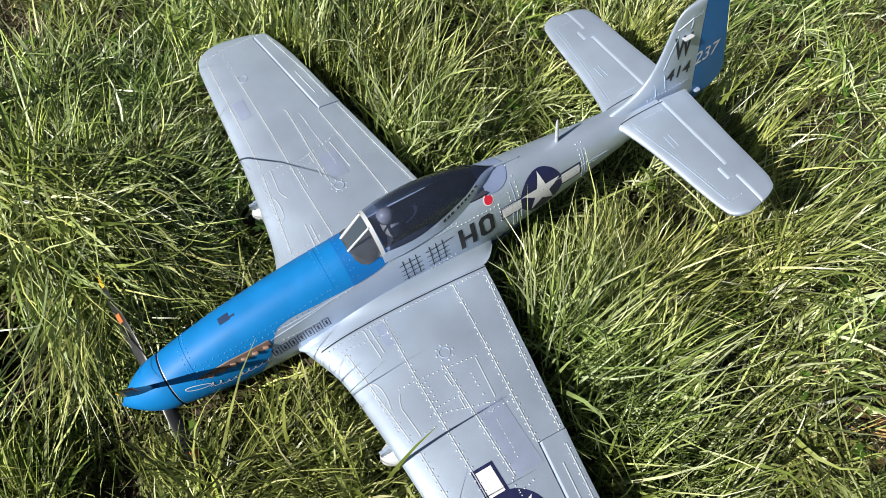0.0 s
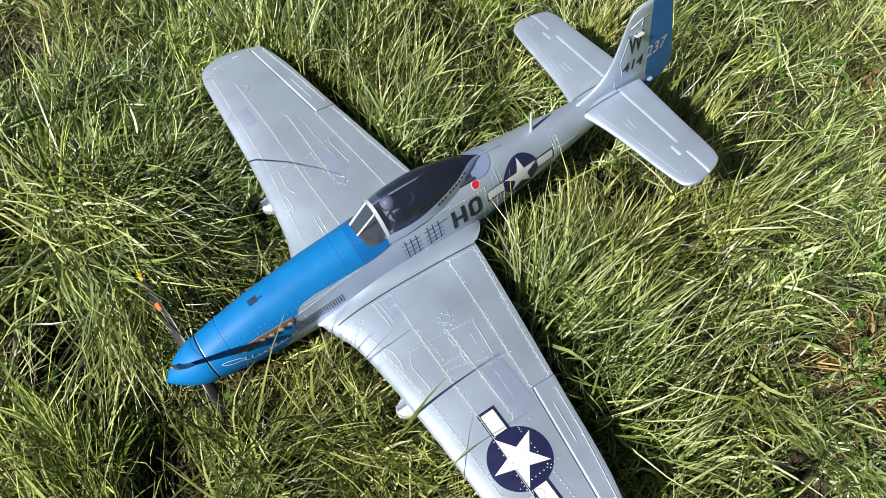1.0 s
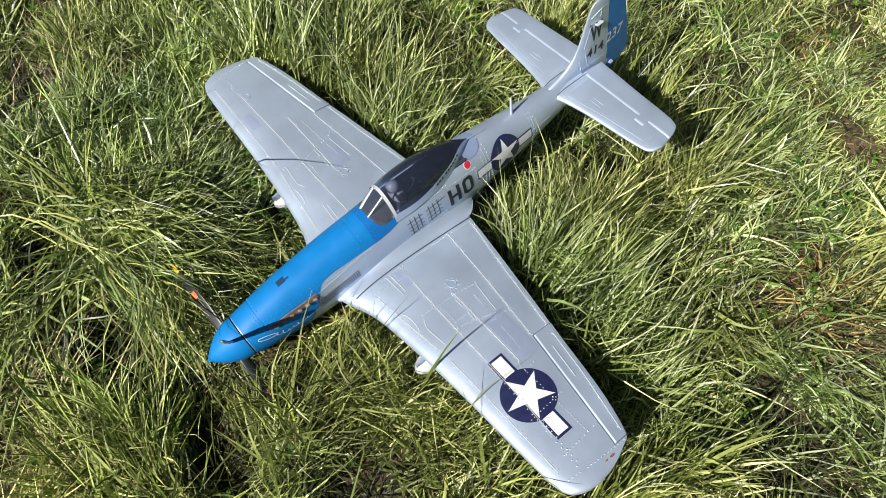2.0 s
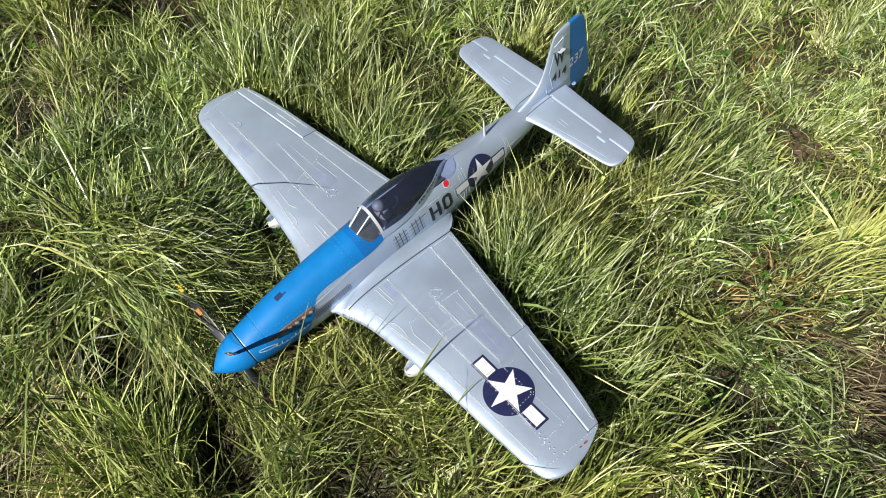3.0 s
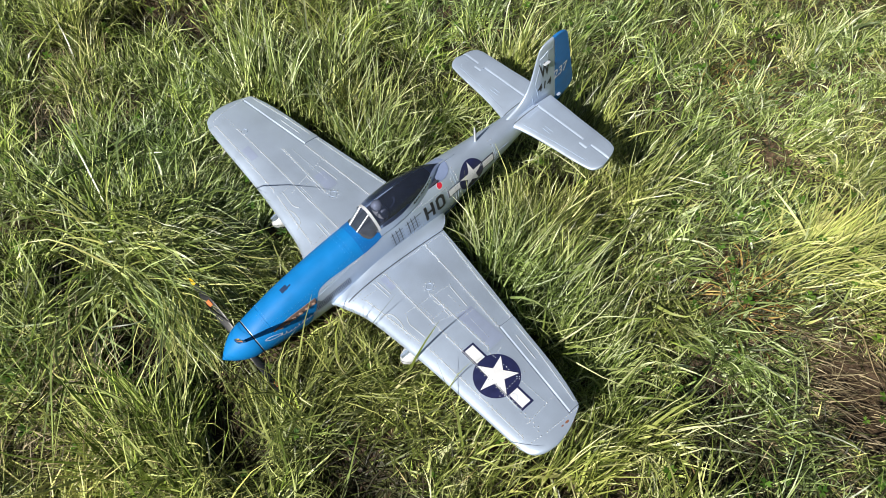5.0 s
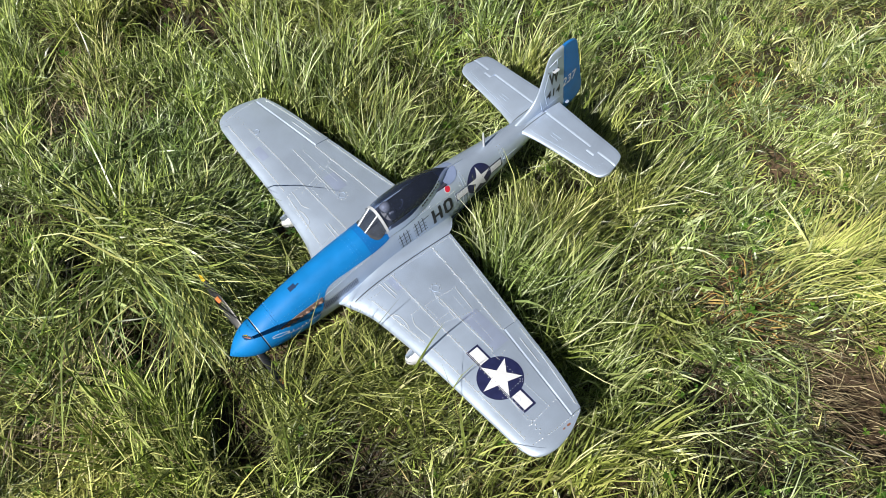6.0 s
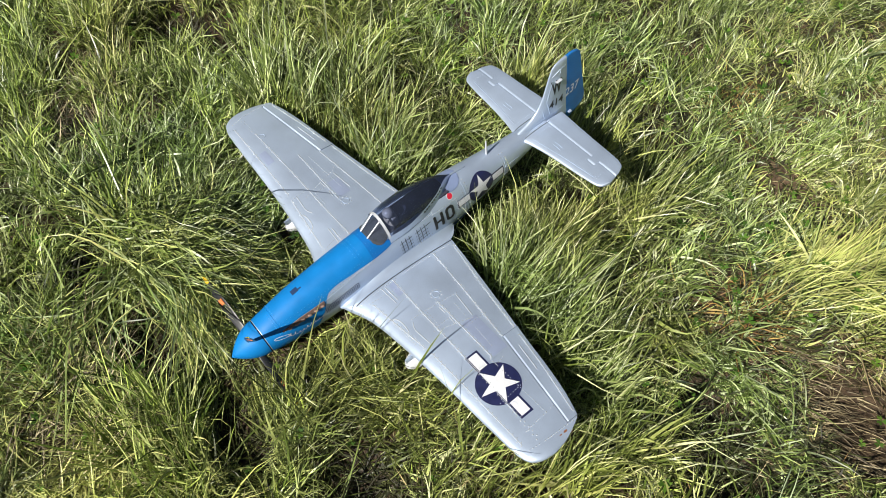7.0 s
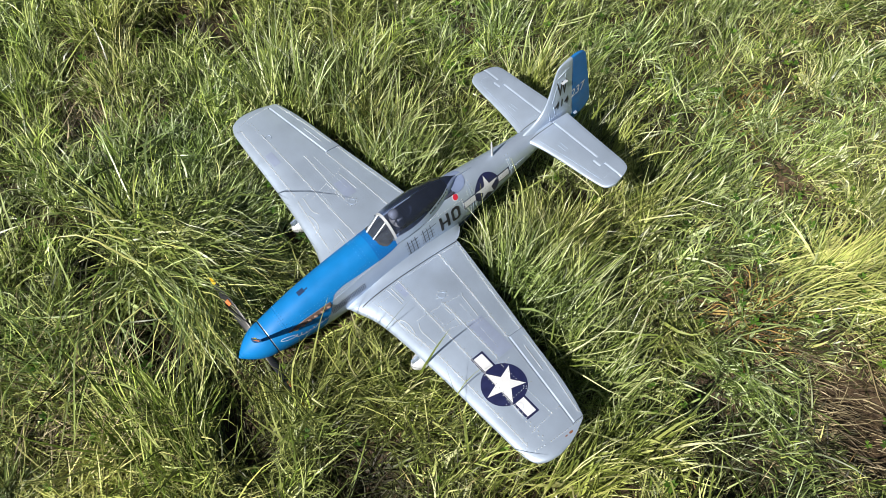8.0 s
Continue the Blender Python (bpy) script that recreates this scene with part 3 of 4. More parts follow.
def fin_put(z, y, h):
    return Vector((h, y, z))


def fin_surf(y, z, lift):
    return Vector((float(fin_half(z, y, 1)) + lift, y, z))


bm = bmesh.new()
slab(bm, [0.025, 0.04, 0.05, 0.057, 0.065, 0.075, 0.085, 0.1, 0.114, 0.13, 0.15, 0.165, 0.178, 0.184, 0.189, 0.192, 0.194, 0.1955], FIN_LE, lambda z: 0.9765, fin_half, fin_put, count=14)
fin = part("tail_fin", bm, SILVER, airplane, "silver tail fin with black letters")
bm = bmesh.new()
slab(bm, [-0.010, -0.008, -0.004, 0.0, 0.004, 0.01, 0.018, 0.03, 0.05, 0.08, 0.11, 0.14, 0.165, 0.182, 0.187, 0.191, 0.194, 0.1955], lambda z: 0.9785, RUD_TE, fin_half, fin_put, count=10)
rudder = part("rudder", bm, RUDDER_BLUE, airplane, "blue rudder with white figures")
lettering("letter_w", "W", fin_surf, 0.058, BLACK, fin, (0.9435, 0.1235), squeeze=0.48, bold=0.0014)
bm = bmesh.new()
bmesh.ops.create_cube(bm, size=1)
bmesh.ops.bevel(bm, geom=bm.edges[:], offset=0.1, segments=2, affect="EDGES")
for v in bm.verts:
    v.co = (0.0085 + v.co.x * 0.010, 0.948 + v.co.y * 0.017, 0.143 + v.co.z * 0.0022)
part("fin_tab", bm, FRAME_WHITE, fin, "small white tab standing out from the fin")
lettering("serial_front", "414", fin_surf, 0.032, BLACK, fin, (0.9415, 0.077), squeeze=0.94, lean=0.12, bold=0.0004)
lettering("serial_rear", "237", fin_surf, 0.035, WHITE, rudder, (0.9965, 0.081), squeeze=0.92, lean=0.12, bold=0.0003)
rivets("rivets", [[(0.955, 0.175), (0.972, 0.175)], [(0.86, 0.05), (0.97, 0.047)]], fin_surf, SILVER, fin, r=0.001, label="rows of small raised silver rivets")

bm = bmesh.new()
bmesh.ops.create_cube(bm, size=1)
bmesh.ops.bevel(bm, geom=bm.edges[:], offset=0.15, segments=2, affect="EDGES")
for v in bm.verts:
    v.co = (0.009 + v.co.x * 0.010, 0.988 + v.co.y * 0.010, 0.010 + v.co.z * 0.0028)
part("control_horn", bm, SILVER, rudder, "small silver control horn")

ridges("fin_rib", [[(0.932, 0.160), (0.955, 0.172), (0.970, 0.172)], [(0.956, 0.170), (0.954, 0.155)], [(0.900, 0.074), (0.903, 0.048)], [(0.884, 0.064), (0.888, 0.046)], [(0.915, 0.088), (0.920, 0.055)], [(0.914, 0.095), (0.934, 0.150)]], fin_surf, SILVER, fin, width=0.0022, height=0.0008)

# insignia
def star_loop(u, v, r, first):
    pts = []
    for k in range(10):
        rr = r if k % 2 == 0 else r * 0.382
        t = first + math.pi * k / 5
        pts.append((u + rr * math.cos(t), v + rr * math.sin(t)))
    return pts


def disc_loop(u, v, r, n=40):
    return [(u + r * math.cos(2 * math.pi * k / n), v + r * math.sin(2 * math.pi * k / n)) for k in range(n)]


def bars_loops(u, v, a, b, h):
    return [[(u + s * a, v - h), (u + s * b, v - h), (u + s * b, v + h), (u + s * a, v + h)] for s in (1, -1)]


def insignia(surf, u, v, r, reach, half, rim, first, parent):
    on_surface("insignia_disc", [disc_loop(u, v, r)], surf, NAVY, parent, lift=0.0005, label="navy insignia disc")
    for loop in bars_loops(u, v, r * 0.80, reach, half):
        on_surface("insignia_bar_border", [loop], surf, NAVY, parent, lift=0.0004, label="navy bar border")
    for loop in bars_loops(u, v, r * 0.97, reach - rim, half - rim):
        on_surface("insignia_bar", [loop], surf, WHITE, parent, lift=0.0008, label="white insignia bar")
    on_surface("insignia_star", [star_loop(u, v, r * 0.93, first)], surf, WHITE, parent, lift=0.0009, label="white star")


left_wing = [o for o in airplane.children if o.name.startswith("wing") and o.name == "wing"][0]
insignia(wing_surf(1), 0.4245, 0.385, 0.0475, 0.0866, 0.0155, 0.0045, -math.pi / 2, left_wing)
insignia(lambda u, v, lift: hull_side(1)(u, v - 0.045 * (u - 0.673), lift), 0.6735, 0.0195, 0.0385, 0.0745, 0.0125, 0.003, math.pi / 2, fuselage)

for u, v, a in ((0.5825, 0.4167, 0.0035), (0.5825, 0.4045, 0.0022)):
    on_surface("rubbed_mark", [[(u + a * 0.6 * math.cos(t), v + a * 1.4 * math.sin(t)) for t in np.linspace(0, 2 * math.pi, 9, endpoint=False)]], wing_surf(1), RUST, left_wing, lift=0.0006, label="brown rubbed mark")

# lettering and marks on the left flank
flank = hull_side(1)
def ring_loops(u, v, a, b, cut, bar):
    """A squared letter O: eight pieces round a chamfered ring."""
    def eight(a, b, c):
        return [(u + x, v + y) for x, y in ((a, b - c), (a - c, b), (c - a, b), (-a, b - c), (-a, c - b), (c - a, -b), (a - c, -b), (a, c - b))]
    o, n = eight(a, b, cut), eight(a - bar, b - bar, cut * 0.6)
    return [[o[k], o[(k + 1) % 8], n[(k + 1) % 8], n[k]] for k in range(8)]


def box_loop(u0, u1, v0, v1):
    return [(u0, v0), (u1, v0), (u1, v1), (u0, v1)]


on_surface("letter_h", [box_loop(0.527, 0.5345, -0.002, 0.042), box_loop(0.5345, 0.547, 0.0165, 0.0235), box_loop(0.547, 0.5545, -0.002, 0.042)], flank, BLACK, fuselage, lift=0.0007)
on_surface("letter_o", ring_loops(0.574, 0.0205, 0.0125, 0.0215, 0.006, 0.007), flank, BLACK, fuselage, lift=0.0007)
on_surface("round_mark_rim", [disc_loop(0.587, 0.0605, 0.0086, 24)], flank, WHITE, fuselage, lift=0.0006)
on_surface("round_mark", [disc_loop(0.587, 0.0605, 0.0068, 24)], flank, RED, fuselage, lift=0.001, label="round red mark")
loops = []
for a, b in ((0.431, 0.462), (0.474, 0.506)):
    for k in range(3):
        y = a + (b - a) * (k + 0.5) / 3
        loops.append([(y - 0.0007, 0.002), (y + 0.0007, 0.002), (y + 0.0007, 0.045), (y - 0.0007, 0.045)])
    for k in range(4):
        z = 0.006 + 0.0105 * k
        loops.append([(a - 0.002, z - 0.0006), (b + 0.002, z - 0.0006), (b + 0.002, z + 0.0006), (a - 0.002, z + 0.0006)])
loops.append([(0.506, 0.0373), (0.519, 0.0373), (0.519, 0.0385), (0.506, 0.0385)])
for k, loop in enumerate(loops):
    on_surface("vent_line", [loop], flank, BLACK, fuselage, lift=0.0005 + 0.0002 * (k % 2))
SCRIPT_Z = curve([(0.09, 0.012), (0.1157, 0.0058), (0.1497, -0.0055), (0.1827, -0.0068), (0.213, -0.0055)])


def ribbon(name, line, wide, surf, material, parent, lift, label=""):
    """A thin painted stroke along a line in (u, v)."""
    loops = []
    for (a, b), (c, d) in zip(line, line[1:]):
        ln = math.hypot(c - a, d - b) or 1
        nu, nv = -(d - b) / ln * wide / 2, (c - a) / ln * wide / 2
        loops.append([(a + nu, b + nv), (c + nu, d + nv), (c - nu, d - nv), (a - nu, b - nv)])
    return on_surface(name, loops, surf, material, parent, lift=lift, label=label)


# looping white strokes in place of the nose script: one tall start, then rounded loops
stroke = []
for k in range(120):
    t = k / 119
    y = 0.121 + 0.090 * t + 0.0032 * math.sin(2 * math.pi * 9 * t)
    tall = 0.0105 if t < 0.17 or 0.50 < t < 0.60 else 0.0058
    stroke.append((y, float(SCRIPT_Z(y)) - 0.003 + tall * 0.5 * (1 - math.cos(2 * math.pi * 9 * t + 0.6)) ** 1.0))
ribbon("script_stroke", stroke, 0.0013, flank, WHITE, cowling, 0.0012, "looping white painted stroke")
swash = [(0.108 + 0.017 * math.cos(t), 0.0125 - 0.30 * 0.017 * math.cos(t) + 0.0042 * math.sin(t)) for t in np.linspace(0.3, 2 * math.pi + 0.2, 40)]
ribbon("script_swash", swash, 0.0013, flank, WHITE, cowling, 0.0014, "thin white flourish")
for k in range(7):
    y = 0.2165 + 0.0134 * k
    z = 0.0025 + 0.0012 * k
    for loop in (box_loop(y, y + 0.0016, z - 0.0100, z + 0.0100), box_loop(y + 0.0092, y + 0.0108, z - 0.0100, z + 0.0100), box_loop(y + 0.0016, y + 0.0092, z + 0.0086, z + 0.0100), box_loop(y + 0.0016, y + 0.0092, z - 0.0100, z - 0.0086)):
        on_surface("name_bar_outline", [loop], flank, NAVY, fuselage, lift=0.0008)
    on_surface("name_bar", [box_loop(y + 0.0040, y + 0.0068, z - 0.0055, z + 0.0055)], flank, NAVY, fuselage, lift=0.0010)

# exhausts
def strip(y):
    return 0.0250 + 0.030 * (y - 0.110)


bm = bmesh.new()
grid(bm, [[flank(y, strip(y) + h * min(1, 0.25 + (y - 0.115) / 0.06), 0.0016 if abs(h) < 0.007 else 0.0) for h in (-0.0075, -0.006, 0, 0.006, 0.0075)] for y in [0.115 + 0.107 * i / 20 for i in range(21)]])
exhaust = part("exhaust_panel", bm, EXHAUST, airplane, "brown exhaust panel")
for k in range(6):
    y = 0.128 + 0.0165 * k
    p = flank(y, strip(y) - 0.001, 0.0015)
    q = flank(y + 0.007, strip(y) - 0.002, 0.0035)
    bm = bmesh.new()
    tube(bm, [p, (p + q) / 2 + Vector((0.001, 0, 0)), q], [0.0028, 0.0030, 0.0025], sides=10)
    part("exhaust_stub", bm, STUB, exhaust)

# cowl mark, seams, mast
bm = bmesh.new()
grid(bm, [[hull(y, a, 0.0011) for a in (-0.09, 0.0, 0.10)] for y in (0.176, 0.184, 0.192)])
grid(bm, [[hull(y, a, 0.0011) for a in (0.02, 0.07)] for y in (0.192, 0.200)])
part("cowl_mark", bm, SLOT, cowling, "small dark slot on top of the cowling")


def deck(y, w, lift):
    """The cowling's skin by station and distance from its crest."""
    return hull(y, w / 0.055, lift + 0.0006)


ridges("cowl_seam", [[(0.334, 0.045 * k / 16) for k in range(-16, 17)], [(0.1145, 0.062 * k / 16) for k in range(-16, 17)]], deck, BLUE, cowling, width=0.0016, height=0.0005)
edge = [(0.11 + 0.215 * k / 20, 0.055 * hull_angle(0.11 + 0.215 * k / 20, 0.040 + 0.02 * k / 20)) for k in range(21)]
rivets("rivets", [[(0.340, 0.045), (0.340, -0.045)], [(0.329, 0.045), (0.329, -0.045)], [(0.1195, 0.064), (0.1195, -0.064)], [(0.109, 0.060), (0.109, 0.0)], [(0.3655, 0.044), (0.3655, -0.044)], [(0.372, 0.046), (0.372, 0.022)]], deck, RIVET_BLUE, cowling, gap=0.0085, r=0.0011, label="rows of small raised blue rivets")
rivets("rivets", [[edge[0], edge[5], edge[10], edge[15], edge[20]], [(y, w + 0.008) for y, w in (edge[0], edge[5], edge[10], edge[15], edge[20])]], deck, RIVET_BLUE, cowling, gap=0.0085, r=0.0011, label="rows of small raised blue rivets along the cowling's edge")
side_lines = [[(0.62, 0.075), (0.62, -0.02)], [(0.635, 0.074), (0.635, -0.01)], [(0.60, 0.03), (0.78, 0.012)], [(0.75, 0.052), (0.75, -0.01)], [(0.76, 0.05), (0.76, -0.01)], [(0.40, 0.056), (0.53, 0.056)], [(0.235, 0.04), (0.36, 0.046)], [(0.53, 0.05), (0.60, 0.045)], [(0.44, -0.005), (0.53, -0.003)], [(0.24, 0.02), (0.31, 0.018)], [(0.60, 0.045), (0.60, 0.01)]]
for sign in (1, -1):
    rivets("rivets", side_lines, hull_side(sign), RIVET, fuselage, label="rows of small raised silver rivets")
    ridges("panel_seam", [[(0.628, 0.072), (0.628, -0.03)], [(0.755, 0.052), (0.755, -0.02)], [(0.60, 0.034), (0.80, 0.014)], [(0.24, 0.0415), (0.36, 0.0475)], [(0.2238, 0.0317), (0.3206, 0.0441)], [(0.41, 0.056), (0.53, 0.053)]], hull_side(sign), SILVER, fuselage, width=0.0014)
bm = bmesh.new()
tube(bm, [(0, 0.727, 0.055), (0, 0.728, 0.075), (0, 0.7285, 0.092), (0, 0.729, 0.102), (0, 0.7295, 0.105)], [0.0030, 0.0028, 0.0024, 0.0018, 0.0008], sides=10)
part("antenna_mast", bm, FRAME_WHITE, airplane, "short white antenna mast")
bm = bmesh.new()
tube(bm, [(0, 0.618, 0.079), (0, 0.66, 0.0712)], [0.0022, 0.0012], sides=8)
part("spine_rib", bm, SILVER, airplane)

# cockpit: tub, figure, canopy
bm = bmesh.new()
bmesh.ops.create_cube(bm, size=1)
for v in bm.verts:
    v.co = (v.co.x * 0.060, 0.495 + v.co.y * 0.19, 0.062 + v.co.z * 0.02)
part("cockpit_tub", bm, COCKPIT, airplane, "dark blue cockpit floor")
bm = bmesh.new()
bmesh.ops.create_uvsphere(bm, u_segments=20, v_segments=12, radius=1, matrix=pose(0, 0.444, 0.100) @ Matrix.Diagonal((0.0125, 0.0135, 0.0135, 1)))
bmesh.ops.create_uvsphere(bm, u_segments=16, v_segments=10, radius=1, matrix=pose(0, 0.448, 0.074) @ Matrix.Diagonal((0.023, 0.015, 0.014, 1)))
part("figure", bm, HELMET, airplane, "plain grey cockpit figure")

C_HALF = curve([(0.412, 0.0395), (0.45, 0.0415), (0.50, 0.039), (0.55, 0.031), (0.59, 0.018), (0.615, 0.003)])
C_TOP = curve([(0.412, 0.115), (0.45, 0.1225), (0.49, 0.1215), (0.54, 0.111), (0.59, 0.093), (0.615, 0.081)])
C_BASE = curve([(0.412, 0.066), (0.5, 0.068), (0.56, 0.074), (0.615, 0.079)])


C_POW = curve([(0.412, 1.15), (0.45, 1.1), (0.50, 1.0), (0.60, 0.9), (0.617, 0.9)])


def bubble(y, a, lift=0.0):
    """A point of the canopy: its sides are flatter at the front and rounder to the rear."""
    w, z0, z1, e = float(C_HALF(y)) + lift, float(C_BASE(y)), float(C_TOP(y)) + lift, float(C_POW(y))
    return Vector((w * math.copysign(abs(math.sin(a)) ** e, math.sin(a)), y, z0 + (z1 - z0) * max(0, math.cos(a)) ** e))


bm = bmesh.new()
angles = [math.pi / 2 * k / 14 for k in range(-14, 15)]
grid(bm, [[bubble(y, a) for a in angles] for y in [0.415 + 0.199 * i / 30 for i in range(31)]])
canopy = part("canopy", bm, GLASS, airplane, "smoked clear plastic bubble canopy")
bm = bmesh.new()
grid(bm, [[bubble(y, a * 0.86, 0.0014) for a in angles] for y in (0.4132, 0.4146, 0.4178, 0.4192)])
part("canopy_bow", bm, FRAME_WHITE, canopy, "white front bow of the canopy")
rail_edge = curve([(0.413, 0.815), (0.4225, 0.834), (0.4725, 0.900), (0.518, 0.829), (0.5585, 0.711), (0.593, 0.357), (0.615, 0.08)])


for sign in (1, -1):
    bm = bmesh.new()
    rows = []
    for i in range(41):
        y = 0.413 + 0.204 * i / 40
        e = float(rail_edge(y))
        row = [bubble(y, math.pi / 2 * (e + (1 - e) * k / 7), 0.001) for k in range(8)]
        row.append(Vector((row[-1].x + 0.001, y, row[-1].z - 0.008)))
        rows.append([Vector((sign * p.x, p.y, p.z)) for p in row])
    grid(bm, rows[:33])
    part("canopy_rail", bm, SILVER, canopy, "silver edge of the canopy")
    bm = bmesh.new()
    grid(bm, rows[32:])
    part("canopy_tail_edge", bm, TAIL_PATCH, canopy, "slate-blue rear edge of the canopy")



def rail_surf(y, q, lift):
    return bubble(y, math.pi / 2 * q, 0.001 + lift)


for k in range(9):
    y = 0.512 + 0.0072 * k + (0.004 if k > 2 else 0)
    q = float(rail_edge(y)) + 0.055
    on_surface("name_bar", [[(y, q), (y + 0.0045, q - 0.012), (y + 0.0045, q + 0.055), (y, q + 0.067)]], rail_surf, BLACK, canopy, lift=0.0005)
bm = bmesh.new()
grid(bm, [[hull(y, a, 0.0012) for a in np.linspace(-0.68 * k, 0.68 * k, 13)] for y, k in [(0.588 + 0.0455 * i / 13, math.sqrt(max(0.01, 1 - max(0, (0.588 + 0.0455 * i / 13 - 0.602) / 0.032) ** 2))) for i in range(14)]])
part("canopy_tail", bm, TAIL_PATCH, canopy, "blue-grey tail piece of the canopy")
bm = bmesh.new()
grid(bm, [[hull(y, a, 0.0018) for a in np.linspace(-k, k, 15)] for y, k in ((0.3755, 0.20), (0.379, 0.50), (0.385, 0.66), (0.392, 0.735), (0.400, 0.735), (0.410, 0.68), (0.4215, 0.60))])
part("instrument_hood", bm, HOOD, airplane, "dark hood under the windscreen")

# windscreen
FOOT, HEAD = 0.3755, 0.414


def pane_edge(sign, t):
    return Vector((sign * (0.0125 + 0.0015 * t), FOOT + (HEAD - FOOT) * t, 0.0855 + 0.0275 * t))


bm = bmesh.new()
bm.faces.new([bm.verts.new(pane_edge(s, t)) for s, t in ((-1, 0), (1, 0), (1, 1), (-1, 1))])
windscreen = part("windscreen", bm, CLEAR, airplane, "clear windscreen with white frames")
for sign in (1, -1):
    bm = bmesh.new()
    rows = []
    for i in range(13):
        t = i / 12
        b = Vector((sign * (0.0125 + 0.027 * math.sin(t * math.pi / 2)), FOOT + (HEAD - FOOT) * (1 - math.cos(t * math.pi / 2)), 0.0865 - 0.0125 * t - 0.0085 * math.sin(math.pi * t) ** 1.5))
        a = math.asin(0.014 / 0.0395) + (math.pi / 2 - math.asin(0.014 / 0.0395)) * t
        c = bubble(0.4135, sign * a)
        rows.append([b.lerp(c, j / 6) for j in range(7)])
    grid(bm, rows)
    part("side_pane", bm, CLEAR, windscreen)
    bm = bmesh.new()
    tube(bm, [pane_edge(sign, t) for t in (0, 0.5, 1)], 0.0017, sides=8)
    part("pane_frame", bm, FRAME_WHITE, windscreen, "white frame bar")

# belly scoop
bm = bmesh.new()
rows = []
for i in range(13):
    y = 0.40 + 0.24 * i / 12
    d = [0.020, 0.024, 0.028, 0.031, 0.033, 0.033, 0.031, 0.028, 0.024, 0.019, 0.013, 0.007, 0.001][i]
    rows.append([Vector((0.030 * math.cos(a), y, float(F_BOT(y)) + 0.006 - (d + 0.004) * math.sin(a))) for a in np.linspace(0, math.pi, 13)])
vs = grid(bm, rows)
part("belly_scoop", bm, SILVER, airplane, "silver radiator scoop under the belly")

# ---------------------------------------------------------------- ground
# mounds (+) and hollows (-) of the turf: centre, half sizes, height
RELIEF = [(-0.30, -0.47, 0.12, 0.09, 0.045), (-0.03, -0.62, 0.07, 0.06, 0.025), (-0.85, -0.23, 0.16, 0.12, 0.03), (0.68, 0.84, 0.16, 0.12, 0.035),
          (-0.44, -0.61, 0.06, 0.06, -0.035), (-0.23, -0.58, 0.10, 0.07, -0.06), (-0.11, -0.84, 0.09, 0.08, -0.03), (0.07, -0.52, 0.09, 0.07, -0.05),
          (0.16, -0.57, 0.08, 0.06, -0.035), (0.36, -0.40, 0.13, 0.07, -0.03), (0.68, 0.34, 0.12, 0.05, -0.035), (0.87, 0.26, 0.09, 0.07, -0.025),
          (-1.08, -0.05, 0.06, 0.10, -0.04), (-0.90, -0.42, 0.10, 0.08, -0.025), (0.92, 0.56, 0.13, 0.10, -0.02), (0.49, 1.00, 0.07, 0.05, -0.03)]


def ground_z(x, y):
    """Height of the soil: low bumps, calmer where the airplane lies, with the larger mounds and hollows."""
    calm = 0.35 + 0.65 * np.clip((np.hypot(x / 0.75, y / 0.6) - 0.8) / 0.5, 0, 1)
    bump = 0.020 * np.sin(5.1 * x + 0.7) * np.cos(4.3 * y - 0.4) + 0.013 * np.sin(9.3 * x - 6.1 * y) + 0.010 * np.cos(13.9 * y + 7.3 * x) + 0.006 * np.sin(23 * x + 4 * y) * np.cos(19 * y)
    z = bump * calm * np.exp(-(x * x + y * y) / 40.0) + 0.02 * np.exp(-((x / 0.5) ** 2 + (y / 0.5) ** 2)) - 0.045 * np.exp(-(((x + 0.45) / 0.2) ** 2 + ((y - 0.12) / 0.1) ** 2))
    for cx, cy, rx, ry, h in RELIEF:
        z = z + h * np.exp(-((x - cx) / rx) ** 2 - ((y - cy) / ry) ** 2)
    return z


def hollow(x, y):
    """1 in the middle of a hollow, 0 on the open sward."""
    out = np.zeros_like(x)
    for cx, cy, rx, ry, h in RELIEF:
        if h < 0:
            out = np.maximum(out, min(1, -h / 0.035) * np.exp(-((x - cx) / rx) ** 2 - ((y - cy) / ry) ** 2))
    return out


# worn soil, and gaps opened in the sward to let shade show: centre, half sizes, strength
BARED = [(0.98, 0.57, 0.15, 0.11, 1.02), (0.62, 0.53, 0.04, 0.035, 0.2), (-0.22, -0.58, 0.08, 0.055, 0.9), (-0.13, -0.85, 0.05, 0.04, 0.2), (0.20, -0.36, 0.16, 0.11, 0.25), (-1.13, 0.01, 0.045, 0.035, 0.9), (-0.47, 0.155, 0.17, 0.055, 0.4)]


# hollows where the tall grass thins over grass coloured dark for shade: centre, half sizes, strength
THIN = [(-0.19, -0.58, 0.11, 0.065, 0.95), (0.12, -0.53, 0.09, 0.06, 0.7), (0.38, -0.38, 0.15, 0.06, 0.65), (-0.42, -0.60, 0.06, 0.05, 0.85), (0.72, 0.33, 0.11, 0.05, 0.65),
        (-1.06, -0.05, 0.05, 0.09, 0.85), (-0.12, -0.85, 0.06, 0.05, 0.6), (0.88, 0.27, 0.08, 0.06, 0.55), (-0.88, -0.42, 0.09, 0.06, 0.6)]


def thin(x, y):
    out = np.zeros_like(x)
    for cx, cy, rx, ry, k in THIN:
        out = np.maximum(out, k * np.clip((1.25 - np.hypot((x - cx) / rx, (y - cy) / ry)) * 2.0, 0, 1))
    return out


